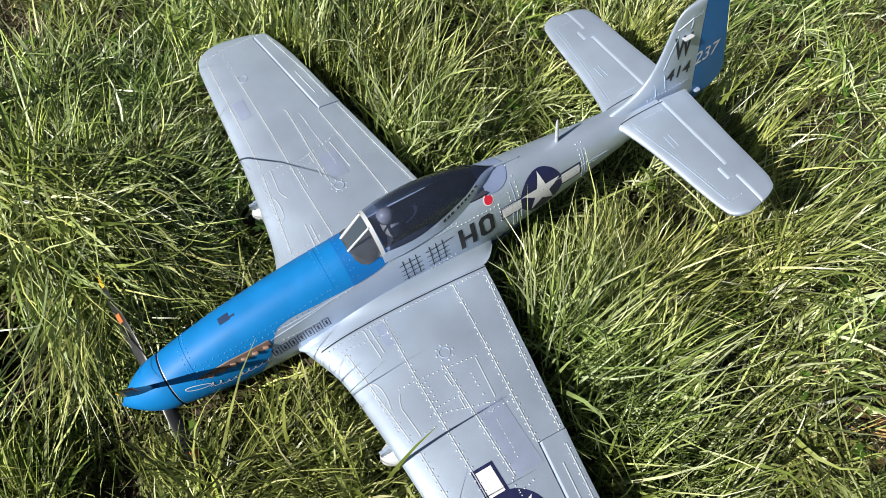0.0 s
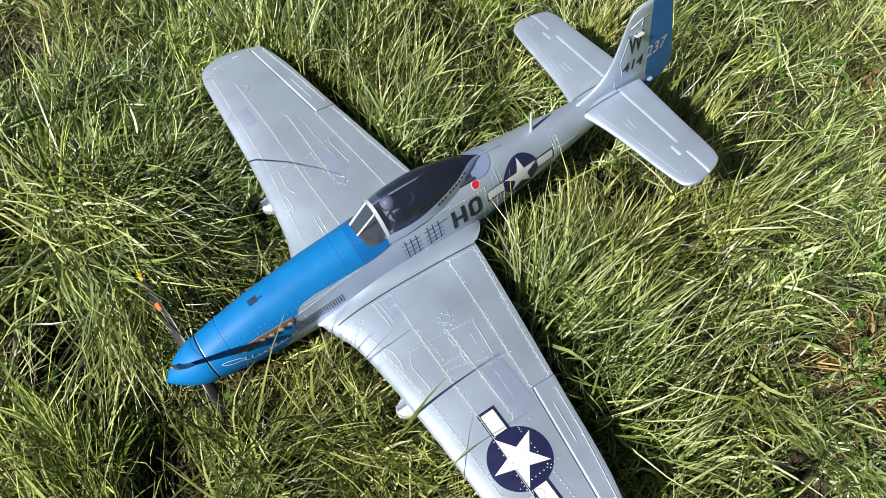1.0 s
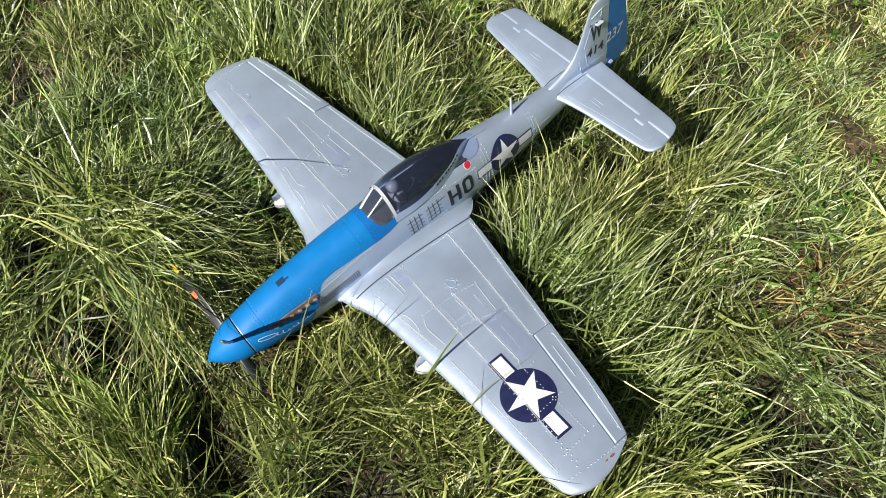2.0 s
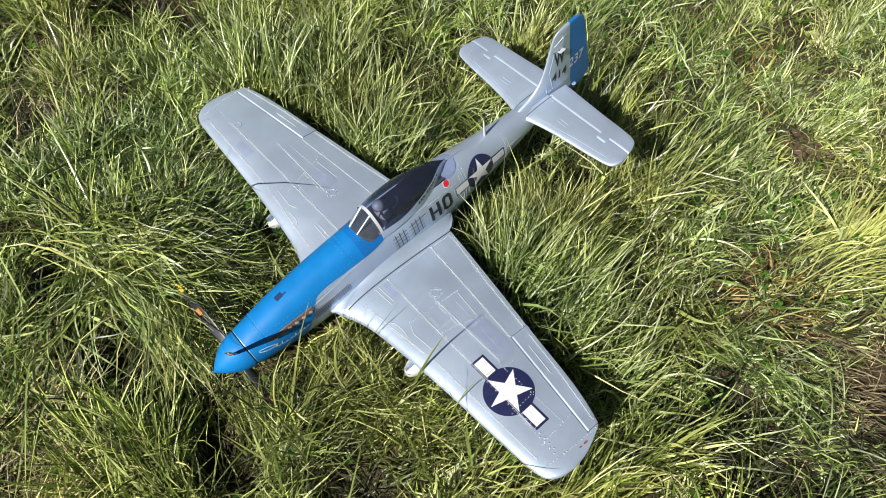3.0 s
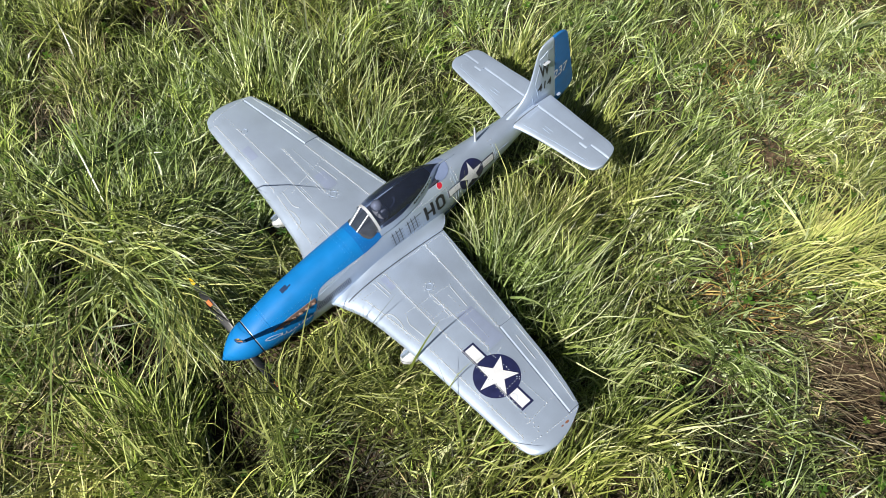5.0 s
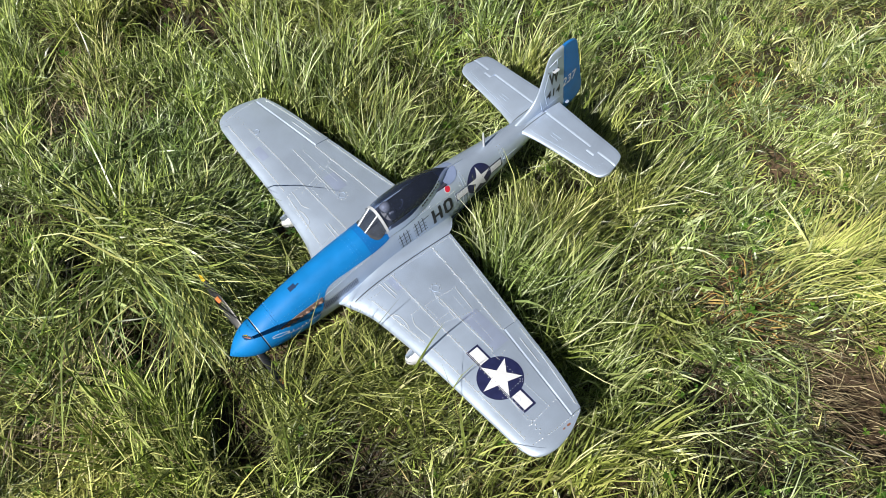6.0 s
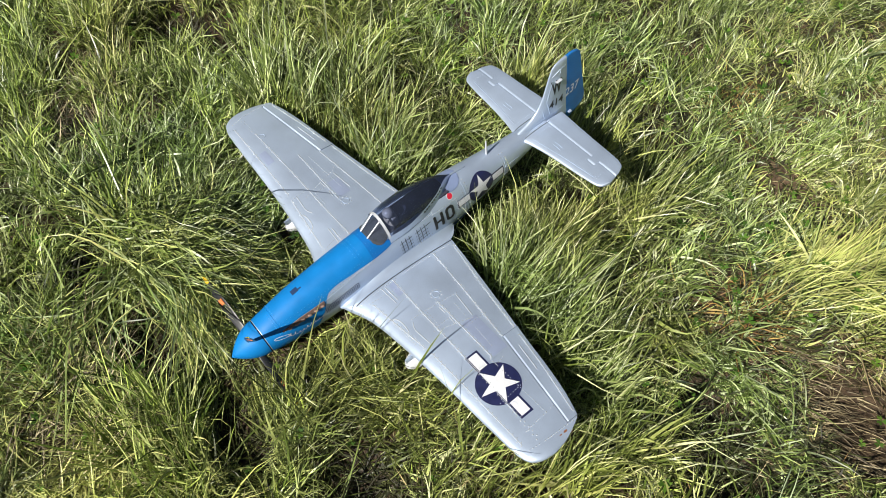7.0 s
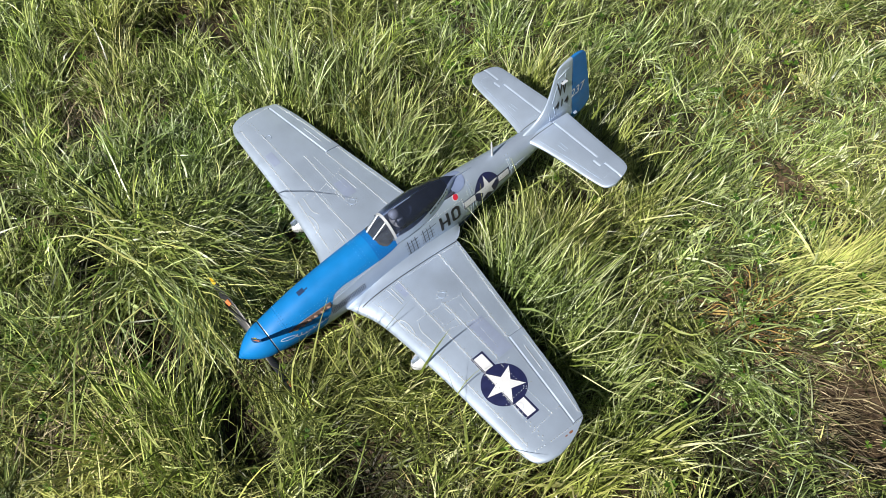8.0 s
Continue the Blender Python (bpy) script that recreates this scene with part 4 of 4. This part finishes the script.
def bare(x, y):
    """1 on bare soil, 0 on full grass."""
    out = np.zeros_like(x)
    for cx, cy, rx, ry, k in BARED:
        out = np.maximum(out, k * np.clip((1.3 - np.hypot((x - cx) / rx, (y - cy) / ry)) * 2.2, 0, 1))
    return out


bm = bmesh.new()
edges = np.concatenate([-np.geomspace(400, 3.2, 14), np.linspace(-3, 3, 181), np.geomspace(3.2, 400, 14)])
grid(bm, [[Vector((x, y, float(ground_z(x, y)))) for x in edges] for y in edges])
ground = part("ground", bm, SOIL, None, "dark soil and matted thatch under meadow grass", kind="structure")
tagged(ground, category="ground")

# ---------------------------------------------------------------- grass
to_plane = np.array(PLANE.inverted())
rng = np.random.default_rng(7)


def wave(x, y, seed, size):
    """Smooth noise from a few sines, about -1 to 1."""
    r = np.random.default_rng(seed)
    out = np.zeros_like(x)
    for _ in range(7):
        a, k, ph = r.uniform(0, 2 * math.pi), r.uniform(0.6, 1.8) * 2 * math.pi / size, r.uniform(0, 2 * math.pi)
        out += np.sin(k * (x * math.cos(a) + y * math.sin(a)) + ph)
    return out / 3.2


def hits_plane(pts):
    """True for blades (n, levels, 3) that would pass through the airplane."""
    q = pts @ to_plane[:3, :3].T + to_plane[:3, 3]
    x, y, z = np.abs(q[..., 0]), q[..., 1], q[..., 2]
    bad = np.zeros(pts.shape[0], bool)
    inside = (x < 0.6) & (y > W_LE(np.minimum(x, 0.6)) - 0.004) & (y < W_TE(np.minimum(x, 0.6)) + 0.004)
    xx = np.minimum(x, 0.599)
    yy = np.clip(y, W_LE(xx), W_TE(xx))
    below = z < wing_skin(xx, yy, -1) - 0.004
    above = z > wing_skin(xx, yy, 1) + 0.003
    bad |= (inside & ~below & ~above).any(1)
    # a blade may not start under the wing and end over it
    bad |= (inside & below).any(1) & (inside & above).any(1)
    bad |= (inside[:, 0]) & (inside & above).any(1)
    body = (y > 0.0) & (y < 0.99) & (x < F_HALF(y) + 0.004) & (z > F_BOT(y) - 0.006)
    bad |= body.any(1)
    # the deck over the wing stays clear but for blades that lean over the leading edge
    deep = inside & above & ((y - W_LE(xx)) > np.where(q[..., 0] < 0, 0.028, 0.07))
    bad |= deep.any(1)
    high = (q[..., 0] < -0.06) & (q[..., 0] > -0.62) & (y > W_LE(xx) - 0.10) & (y < W_TE(xx)) & (z > wing_skin(xx, yy, 1) + 0.045)
    bad |= high.any(1) & (np.random.default_rng(3).random(len(bad)) < 0.93)
    tank = (np.abs(x - 0.243) < 0.026) & (y > 0.258) & (y < 0.43) & (z > -0.088)
    bad |= tank.any(1)
    st = (x < 0.25) & (y > 0.80) & (y < 0.97) & (z > 0.015)
    bad |= st.any(1)
    return bad


# places where the standing grass is short and the matted grass shows: centre, radius
TRODDEN = [(0.0, -0.72, 0.18), (0.10, -0.80, 0.12), (0.66, 0.78, 0.13), (0.68, 0.56, 0.10), (0.36, -0.30, 0.10)]

# the way the grass leans: centre, radius, degrees from the x axis
LEAN = [(0.68, 0.75, 0.16, 79), (0.72, 0.86, 0.14, 72), (-0.36, -0.49, 0.14, 26), (-0.18, -0.45, 0.12, 3), (-0.01, -0.62, 0.10, 162), (0.04, -0.52, 0.10, 177),
        (0.61, 0.40, 0.11, -20), (0.77, 0.57, 0.10, 22), (0.94, 0.49, 0.13, 12), (0.20, 1.04, 0.35, 100), (-0.53, 0.42, 0.30, 131), (-0.52, -0.61, 0.16, 26),
        (-0.29, -0.30, 0.12, 68), (0.32, -0.42, 0.14, 78), (-1.09, -0.38, 0.25, 159), (-0.82, -0.24, 0.15, 161), (0.28, 0.46, 0.20, 93), (0.75, 0.16, 0.18, 86), (-0.02, -0.83, 0.15, 79)]


def leaning(x, y):
    """Heading of the grass at each place: a slow drift, bent to LEAN where it is strong."""
    h = 2.0 * wave(x, y, 5, 0.9) + 1.2
    u, v = 0.55 * np.cos(h), 0.55 * np.sin(h)
    for cx, cy, r, deg in LEAN:
        k = np.exp(-((x - cx) ** 2 + (y - cy) ** 2) / r ** 2)
        u, v = u + k * math.cos(radians(deg)), v + k * math.sin(radians(deg))
    return np.arctan2(v, u)


def blades(name, n, material, centre, reach, length, width, rise, droop, label, keep=None, curl=0.7, levels=5, tuft=0.045, flow=0.45, heading_to=None, per=26, cover=False):
    """One mesh of about n bent, tapering blades. They grow in tufts round scattered centres, dense out to reach[0] and thinning to reach[1]."""
    m = n // per
    rr, th = reach[1] * np.sqrt(rng.random(m)), rng.uniform(0, 2 * math.pi, m)
    fade = rng.random(m) < np.clip((reach[1] - rr) / (reach[1] - reach[0]), 0, 1) ** 1.5 + 0.02
    rr, th = rr[fade], th[fade]
    cx, cy = centre[0] + rr * np.cos(th), centre[1] + rr * np.sin(th)
    m = len(cx)
    size = np.repeat(rng.uniform(0.55, 1.4, m), per)
    wander = np.repeat(rng.normal(0, 0.65, m), per)
    cx, cy = np.repeat(cx, per), np.repeat(cy, per)
    n = len(cx)
    ox, oy = rng.normal(0, tuft, n), rng.normal(0, tuft, n)
    x, y = cx + ox, cy + oy
    out = np.arctan2(oy, ox)
    if keep is not None:
        ok = keep(x, y)
        x, y, out, size, wander = x[ok], y[ok], out[ok], size[ok], wander[ok]
    n = len(x)
    z = ground_z(x, y) - 0.004
    lush = 1 + 0.26 * wave(x, y, 11, 0.6) - 0.3 * wave(x, y, 21, 0.19)
    L = rng.uniform(*length, n) * np.clip(lush, 0.55, 1.5) * size * np.clip(1.0 - 0.16 * (x + y), 0.75, 1.1)
    # blades cut shorter ahead of the right wing and nose, keeping their shadows off
    q = np.stack([x, y, z + 0.03], -1) @ to_plane[:3, :3].T + to_plane[:3, 3]
    ahead = W_LE(np.minimum(np.abs(q[:, 0]), 0.6)) - q[:, 1]
    L = np.where((q[:, 0] < -0.08) & (q[:, 0] > -0.66) & (ahead > -0.02) & (ahead < 0.14), L * 0.78, L)
    L = np.where((np.abs(q[:, 0]) < 0.1) & (q[:, 1] > -0.16) & (q[:, 1] < 0.02), L * 0.5, L)
    L = L * (1 - 0.35 * hollow(x, y))
    if heading_to is None and not cover:
        for tx, ty, tr in TRODDEN:
            L = L * (1 - 0.68 * np.exp(-((x - tx) ** 2 + (y - ty) ** 2) / tr ** 2))
    w = rng.uniform(*width, n) * np.where(rng.random(n) < 0.08, rng.uniform(1.4, 2.0, n), 1.0) * rng.uniform(0.75, 1.1, n)
    heading = leaning(x, y) if heading_to is None else np.full(n, heading_to)
    spread = 0.42
    az = np.where(rng.random(n) < flow, heading + wander * (heading_to is None) + rng.normal(0, spread, n), out + rng.normal(0, 0.8, n))
    upright = np.clip(0.45 - 0.2 * (x * 0.75 + y * 0.45) + 0.25 * wave(x, y, 41, 0.8), 0.25, 1) if heading_to is None else 0.5
    a0 = np.radians(rise[0] + (rise[1] - rise[0]) * np.clip(rng.random(n) * 0.75 + 0.45 * upright - 0.1, 0, 1))
    a1 = a0 + np.radians(rng.uniform(*droop, n))
    turn = rng.normal(0, curl, n)
    tw = rng.uniform(-0.95, 0.95, n)
    # some blades arch evenly, others fold over at one place
    fold = np.where(rng.random(n) < 0.35, rng.uniform(0.15, 0.6, n), -0.25)
    soft_fold = np.where(fold > 0, 0.3, 1.3)
    pts = np.zeros((n, levels, 3))
    side = np.zeros((n, levels, 3))
    p = np.stack([x, y, z], 1)
    for i in range(levels):
        s = i / (levels - 1)
        k = np.clip((s - fold) / soft_fold, 0, 1)
        el = a0 + (a1 - a0) * k * k * (3 - 2 * k)
        a = az + turn * s * s
        d = np.stack([np.cos(a) * np.cos(el), np.sin(a) * np.cos(el), np.sin(el)], 1)
        pts[:, i] = p
        flat = np.stack([-np.sin(a), np.cos(a), np.zeros(n)], 1)
        up = np.cross(d, flat)
        t = tw * (0.6 + 0.5 * s)
        prof = (1 - s ** 1.5) * (0.7 + 0.65 * s) if i < levels - 1 else 0.04
        side[:, i] = (flat * np.cos(t)[:, None] + up * np.sin(t)[:, None]) * (w * max(prof, 0.05) / 2 / 0.7)[:, None]
        p = p + d * (L / (levels - 1))[:, None]
        p[:, 2] = np.maximum(p[:, 2], ground_z(p[:, 0], p[:, 1]) + 0.003 + 0.004 * s)
    fine = np.concatenate([pts, (pts[:, 1:] + pts[:, :-1]) / 2], 1)
    fine = np.concatenate([pts[:, :1], fine], 1)
    ok = ~hits_plane(fine)
    if not cover:
        ok &= rng.random(n) > 0.96 * np.maximum(bare(pts[:, -1, 0], pts[:, -1, 1]), thin(pts[:, -1, 0], pts[:, -1, 1]))
        ok &= rng.random(n) > 0.96 * thin(pts[:, 2, 0], pts[:, 2, 1])
    pts, side = pts[ok], side[ok]
    n = len(pts)
    co = np.stack([pts - side, pts + side], 2).reshape(-1, 3)
    quad = np.array([[2 * i, 2 * i + 1, 2 * i + 3, 2 * i + 2] for i in range(levels - 1)])
    idx = (np.arange(n)[:, None, None] * levels * 2 + quad[None]).reshape(-1, 4)
    return quads(name, co, idx, material, label)


def quads(name, co, idx, material, label):
    me = bpy.data.meshes.new(name)
    me.vertices.add(len(co))
    me.vertices.foreach_set("co", co.astype(np.float32).ravel())
    me.loops.add(idx.size)
    me.loops.foreach_set("vertex_index", idx.astype(np.int32).ravel())
    me.polygons.add(len(idx))
    me.polygons.foreach_set("loop_start", (np.arange(len(idx)) * 4).astype(np.int32))
    me.polygons.foreach_set("use_smooth", np.ones(len(idx), bool))
    me.update(calc_edges=True)
    me.materials.append(material)
    return tagged(new(name, me), label, "grass", kind="stuff")


def grassy(x, y):
    gap = np.clip((wave(x, y, 21, 0.19) + 0.6 * wave(x, y, 22, 0.5) - 0.22) * 2.2, 0, 0.9) * (1 - 0.25 * np.clip(0.9 * x + 0.7 * y, 0, 1))
    return rng.random(len(x)) > np.maximum(np.maximum(bare(x, y) * 0.93, gap), 0.8 * hollow(x, y))


def in_shade(x, y):
    """The strip of ground behind the left wing and beside the tail, where tall blades reach up into the light."""
    q = np.stack([x, y, np.full_like(x, 0.08)], -1) @ to_plane[:3, :3].T + to_plane[:3, 3]
    ax = np.abs(q[:, 0])
    gap = q[:, 1] - W_TE(np.minimum(ax, 0.6))
    wing = (ax > 0.17) & (ax < 0.70) & (gap > 0.005) & (gap < 0.20)
    tail = (ax < 0.30) & (q[:, 1] > 0.96) & (q[:, 1] < 1.12)
    return wing | tail


def beside_body(x, y):
    """The corner of ground between the left wing's rear edge and the fuselage."""
    q = np.stack([x, y, np.full_like(x, 0.05)], -1) @ to_plane[:3, :3].T + to_plane[:3, 3]
    return (q[:, 0] > 0.07) & (q[:, 0] < 0.24) & (q[:, 1] > 0.56) & (q[:, 1] < 0.84)


def sere(x, y):
    """Dry blades gather on the side towards the bare soil."""
    far = np.clip(0.35 + 0.5 * (x * 0.6 + y * 0.5) + 0.35 * wave(x, y, 31, 0.7), 0.08, 1)
    return rng.random(len(x)) < far


def before_wing(x, y):
    """A narrow strip of ground just ahead of the wings."""
    q = np.stack([x, y, np.full_like(x, 0.03)], -1) @ to_plane[:3, :3].T + to_plane[:3, 3]
    ax = np.abs(q[:, 0])
    gap = W_LE(np.minimum(ax, 0.6)) - q[:, 1]
    return (ax > 0.1) & (ax < 0.62) & (gap > 0.005) & (gap < 0.07) & (rng.random(len(x)) < np.where(q[:, 0] < 0, np.where(q[:, 0] < -0.33, 0.03, 0.02), 0.5))


def ahead_of_wing(x, y):
    """The wider strip ahead of the right wing."""
    q = np.stack([x, y, np.full_like(x, 0.03)], -1) @ to_plane[:3, :3].T + to_plane[:3, 3]
    gap = W_LE(np.minimum(np.abs(q[:, 0]), 0.6)) - q[:, 1]
    return (q[:, 0] < -0.07) & (q[:, 0] > -0.7) & (gap > 0.0) & (gap < 0.24)


def not_bare(x, y):
    return rng.random(len(x)) > bare(x, y) * 0.93


def leaflets(name, n, material, centre, reach, size, label):
    """Small broad leaves in threes on short stalks, spread through the grass."""
    th, rr = rng.uniform(0, 2 * math.pi, n), reach * np.sqrt(rng.random(n))
    cx, cy = centre[0] + rr * np.cos(th), centre[1] + rr * np.sin(th)
    co, idx = [], []
    for x, y in zip(cx, cy):
        z = float(ground_z(x, y)) + rng.uniform(0.02, 0.055)
        if hits_plane(np.array([[[x, y, z]]]))[0]:
            continue
        a0, tilt, r = rng.uniform(0, 2 * math.pi), rng.uniform(-0.4, 0.4), rng.uniform(*size)
        for k in range(3):
            a = a0 + k * 2 * math.pi / 3
            d = np.array([math.cos(a), math.sin(a), 0.25 + tilt * math.cos(a)])
            e = np.array([-math.sin(a), math.cos(a), 0.12])
            p = np.array([x, y, z])
            b = len(co)
            co += [p, p + d * r * 0.55 - e * r * 0.5, p + d * r * 0.7, p + d * r * 0.55 + e * r * 0.5, p + d * r * 1.15 - e * r * 0.32, p + d * r * 1.15 + e * r * 0.32]
            idx += [(b, b + 1, b + 4, b + 2), (b, b + 2, b + 5, b + 3)]
    return quads(name, np.array(co), np.array(idx), material, label)


MIDDLE = (-0.1, 0.42)
blades("base_grass", 130000, SHADED, MIDDLE, (1.6, 1.9), (0.025, 0.07), (0.0022, 0.0048), (10, 75), (-50, 5), "grass at the base of the sward, coloured dark for shade", keep=not_bare, levels=3, tuft=0.06, cover=True)
blades("hollow_grass", 160000, SHADED, MIDDLE, (1.66, 2.0), (0.05, 0.12), (0.0018, 0.0040), (15, 70), (-70, 5), "stalks in the hollows, coloured dark for shade", keep=lambda x, y: rng.random(len(x)) < thin(x, y), levels=4, tuft=0.04, cover=True)
blades("grass", 220000, GRASS, MIDDLE, (1.62, 2.0), (0.04, 0.105), (0.0019, 0.0040), (30, 84), (-95, 0), "long green meadow grass, bent and matted", keep=lambda x, y: grassy(x, y) & (rng.random(len(x)) > 0.5 * np.exp(-((x - 0.22) / 0.22) ** 2 - ((y + 0.39) / 0.16) ** 2)), tuft=0.020, flow=0.45, curl=0.8, per=30, levels=6)
blades("lush_grass", 185000, FRESH, MIDDLE, (1.66, 2.2), (0.045, 0.11), (0.0019, 0.0041), (30, 84), (-85, 0), "upright lush green grass in tufts", keep=lambda x, y: grassy(x, y) & (rng.random(len(x)) < np.clip(0.40 - 0.62 * x - 0.30 * y + 0.35 * wave(x, y, 51, 0.35), 0.05, 1)), tuft=0.018, flow=0.45, curl=0.8, per=30, levels=6)
blades("yellow_grass", 60000, PALE, MIDDLE, (1.66, 2.2), (0.04, 0.10), (0.0020, 0.0042), (25, 75), (-80, 0), "yellowing grass on the drier side", keep=lambda x, y: grassy(x, y) & (rng.random(len(x)) < np.clip(0.55 * (x + 0.75 * y) - 0.15 + 0.3 * wave(x, y, 61, 0.5), 0, 0.75)), tuft=0.022, flow=0.5, curl=0.8, per=24)
blades("shade_grass", 52000, GRASS, (0.2, 0.25), (0.9, 1.0), (0.13, 0.22), (0.0022, 0.0045), (58, 86), (-60, 0), "tall blades that reach out of the airplane's shadow", keep=in_shade, tuft=0.03, flow=0.4, per=8, levels=6)
blades("flank_grass", 16000, GRASS, (0.12, 0.16), (0.28, 0.34), (0.07, 0.13), (0.0022, 0.0045), (50, 84), (-60, 0), "bright grass standing beside the fuselage", keep=beside_body, tuft=0.025, flow=0.4, per=10, levels=6)
blades("under_nose_grass", 4200, OLIVE, (0.20, -0.38), (0.12, 0.26), (0.05, 0.12), (0.0018, 0.0040), (25, 75), (-60, 5), "olive grass below the nose, darkened for shaded gaps", flow=0.3, heading_to=1.0)
blades("matted_tuft", 11000, PALE, (-0.04, -0.77), (0.2, 0.34), (0.06, 0.13), (0.0018, 0.0040), (15, 60), (-55, 0), "pale yellow grass matted flat", flow=0.25, heading_to=0.4)
blades("brown_grass", 1500, BROWN, (-0.13, -0.84), (0.07, 0.16), (0.07, 0.16), (0.0016, 0.0034), (8, 55), (-30, 5), "brown dead grass stems", flow=0.4, heading_to=2.2, cover=True)
blades("brown_grass", 900, BROWN, (-0.20, -0.57), (0.06, 0.14), (0.06, 0.13), (0.0016, 0.0034), (8, 55), (-70, 5), "brown dead grass stems in a hollow", flow=0.3, cover=True)
blades("brown_grass", 800, BROWN, (-0.90, -0.42), (0.08, 0.18), (0.06, 0.13), (0.0016, 0.0034), (8, 45), (-30, 5), "brown dead grass stems in a thin place", flow=0.3, cover=True)
blades("dark_stalks", 1500, OLIVE, (0.07, -0.52), (0.10, 0.20), (0.10, 0.19), (0.0020, 0.0044), (35, 75), (-40, 0), "long stalks leaning over a hollow, in the darkened olive", flow=0.8, heading_to=2.9, levels=6)
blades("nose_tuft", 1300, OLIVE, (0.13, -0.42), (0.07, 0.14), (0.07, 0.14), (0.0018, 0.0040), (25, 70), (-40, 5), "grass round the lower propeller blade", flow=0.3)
blades("lying_grass", 14000, GRASS, MIDDLE, (1.66, 2.2), (0.10, 0.19), (0.0024, 0.0048), (25, 60), (-80, -15), "long blades lying across the tufts", keep=grassy, tuft=0.09, flow=0.45, per=6, levels=8, curl=0.6)
blades("dry_grass", 40000, STRAW, MIDDLE, (1.66, 2.2), (0.04, 0.10), (0.0012, 0.0028), (8, 55), (-40, 5), "dry straw-coloured blades lying among the green", keep=lambda x, y: sere(x, y) & grassy(x, y) & (rng.random(len(x)) > np.exp(-((x - 0.2) / 0.2) ** 2 - ((y + 0.38) / 0.16) ** 2)), flow=0.45, levels=4, curl=0.5)
blades("low_thatch", 12000, STRAW, MIDDLE, (1.72, 2.2), (0.03, 0.09), (0.0012, 0.0025), (0, 14), (-10, 4), "low dead thatch on the soil", tuft=0.1, levels=4)
blades("leaning_grass", 26000, GRASS, (0.0, -0.15), (0.75, 0.8), (0.13, 0.24), (0.0016, 0.0034), (52, 80), (-55, -5), "blades leaning over the wing's leading edge", keep=before_wing, flow=0.9, heading_to=1.5)
blades("wing_front_grass", 42000, GRASS, (-0.35, -0.25), (0.5, 0.6), (0.04, 0.10), (0.0022, 0.0048), (25, 65), (-70, -5), "short bright grass ahead of the wing", keep=ahead_of_wing, tuft=0.02, flow=0.5, curl=0.8, per=20)
blades("tall_tuft", 2600, GRASS, (-0.38, -0.47), (0.09, 0.18), (0.15, 0.26), (0.0028, 0.0054), (28, 60), (-80, -25), "tall tuft of grass bent over towards the propeller", flow=0.85, heading_to=0.25, levels=8)
blades("tall_tuft", 2400, PALE, (-0.29, -0.44), (0.08, 0.16), (0.12, 0.22), (0.0024, 0.0048), (25, 60), (-75, -20), "tall tuft of grass bent over the propeller", flow=0.85, heading_to=-0.1, levels=8)
blades("fresh_tuft", 1500, FRESH, (0.03, -0.64), (0.05, 0.10), (0.10, 0.20), (0.0026, 0.0050), (45, 82), (-45, 0), "bright green tuft of fresh grass", flow=0.5, heading_to=2.8)
blades("pressed_grass", 1500, PALE, (0.66, 0.78), (0.08, 0.19), (0.12, 0.24), (0.0019, 0.0040), (14, 48), (-50, -10), "pale yellow grass pressed flat in one direction", flow=0.92, heading_to=1.25, curl=0.5, levels=6)
blades("combed_grass", 700, GRASS, (0.60, 0.42), (0.10, 0.20), (0.12, 0.22), (0.0022, 0.0046), (15, 50), (-50, -5), "dull grass combed down round a hollow", flow=0.85, heading_to=-0.25, curl=0.7, levels=6)
blades("soil_stems", 1900, BROWN, (0.96, 0.55), (0.18, 0.32), (0.08, 0.20), (0.0014, 0.0030), (2, 12), (-12, 2), "thin dead stems lying on bare soil", flow=0.85, heading_to=0.3, curl=0.8, cover=True)
blades("rusty_grass", 420, RUSTY, (0.62, 0.54), (0.05, 0.12), (0.06, 0.14), (0.0018, 0.0036), (5, 40), (-30, 5), "orange-brown dead grass by the worn place", flow=0.4, heading_to=0.9, cover=True)
blades("rusty_grass", 500, RUSTY, (0.21, 1.10), (0.06, 0.14), (0.05, 0.11), (0.0016, 0.0034), (5, 40), (-30, 5), "orange-brown dead grass in the open sward", flow=0.4)
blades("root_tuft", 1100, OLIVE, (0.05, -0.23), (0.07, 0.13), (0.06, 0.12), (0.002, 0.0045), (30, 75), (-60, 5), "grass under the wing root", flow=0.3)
TANK_SPOT = PLANE @ Vector((0.272, 0.215, 0.0))
blades("tank_tuft", 900, GRASS, (TANK_SPOT.x, TANK_SPOT.y), (0.035, 0.075), (0.08, 0.13), (0.0022, 0.0046), (50, 82), (-40, 0), "grass standing before the wing tank", flow=0.3)
leaflets("clover", 900, CLOVER, MIDDLE, 1.75, (0.007, 0.015), "small green clover leaves in the grass")
blades("outer_grass", 70000, GRASS, MIDDLE, (3.3, 4.6), (0.10, 0.18), (0.006, 0.010), (35, 80), (-70, 0), "meadow grass round the clearing", keep=lambda x, y: np.hypot(x + 0.1, y - 0.42) > 1.6 + 0.6 * rng.random(len(x)), tuft=0.08, levels=4, flow=0.7)
blades("far_grass", 60000, GRASS, MIDDLE, (8.0, 13.0), (0.14, 0.24), (0.018, 0.03), (35, 80), (-70, 0), "meadow grass further off", keep=lambda x, y: np.hypot(x + 0.1, y - 0.42) > 3.2 + 1.2 * rng.random(len(x)), tuft=0.2, levels=3)
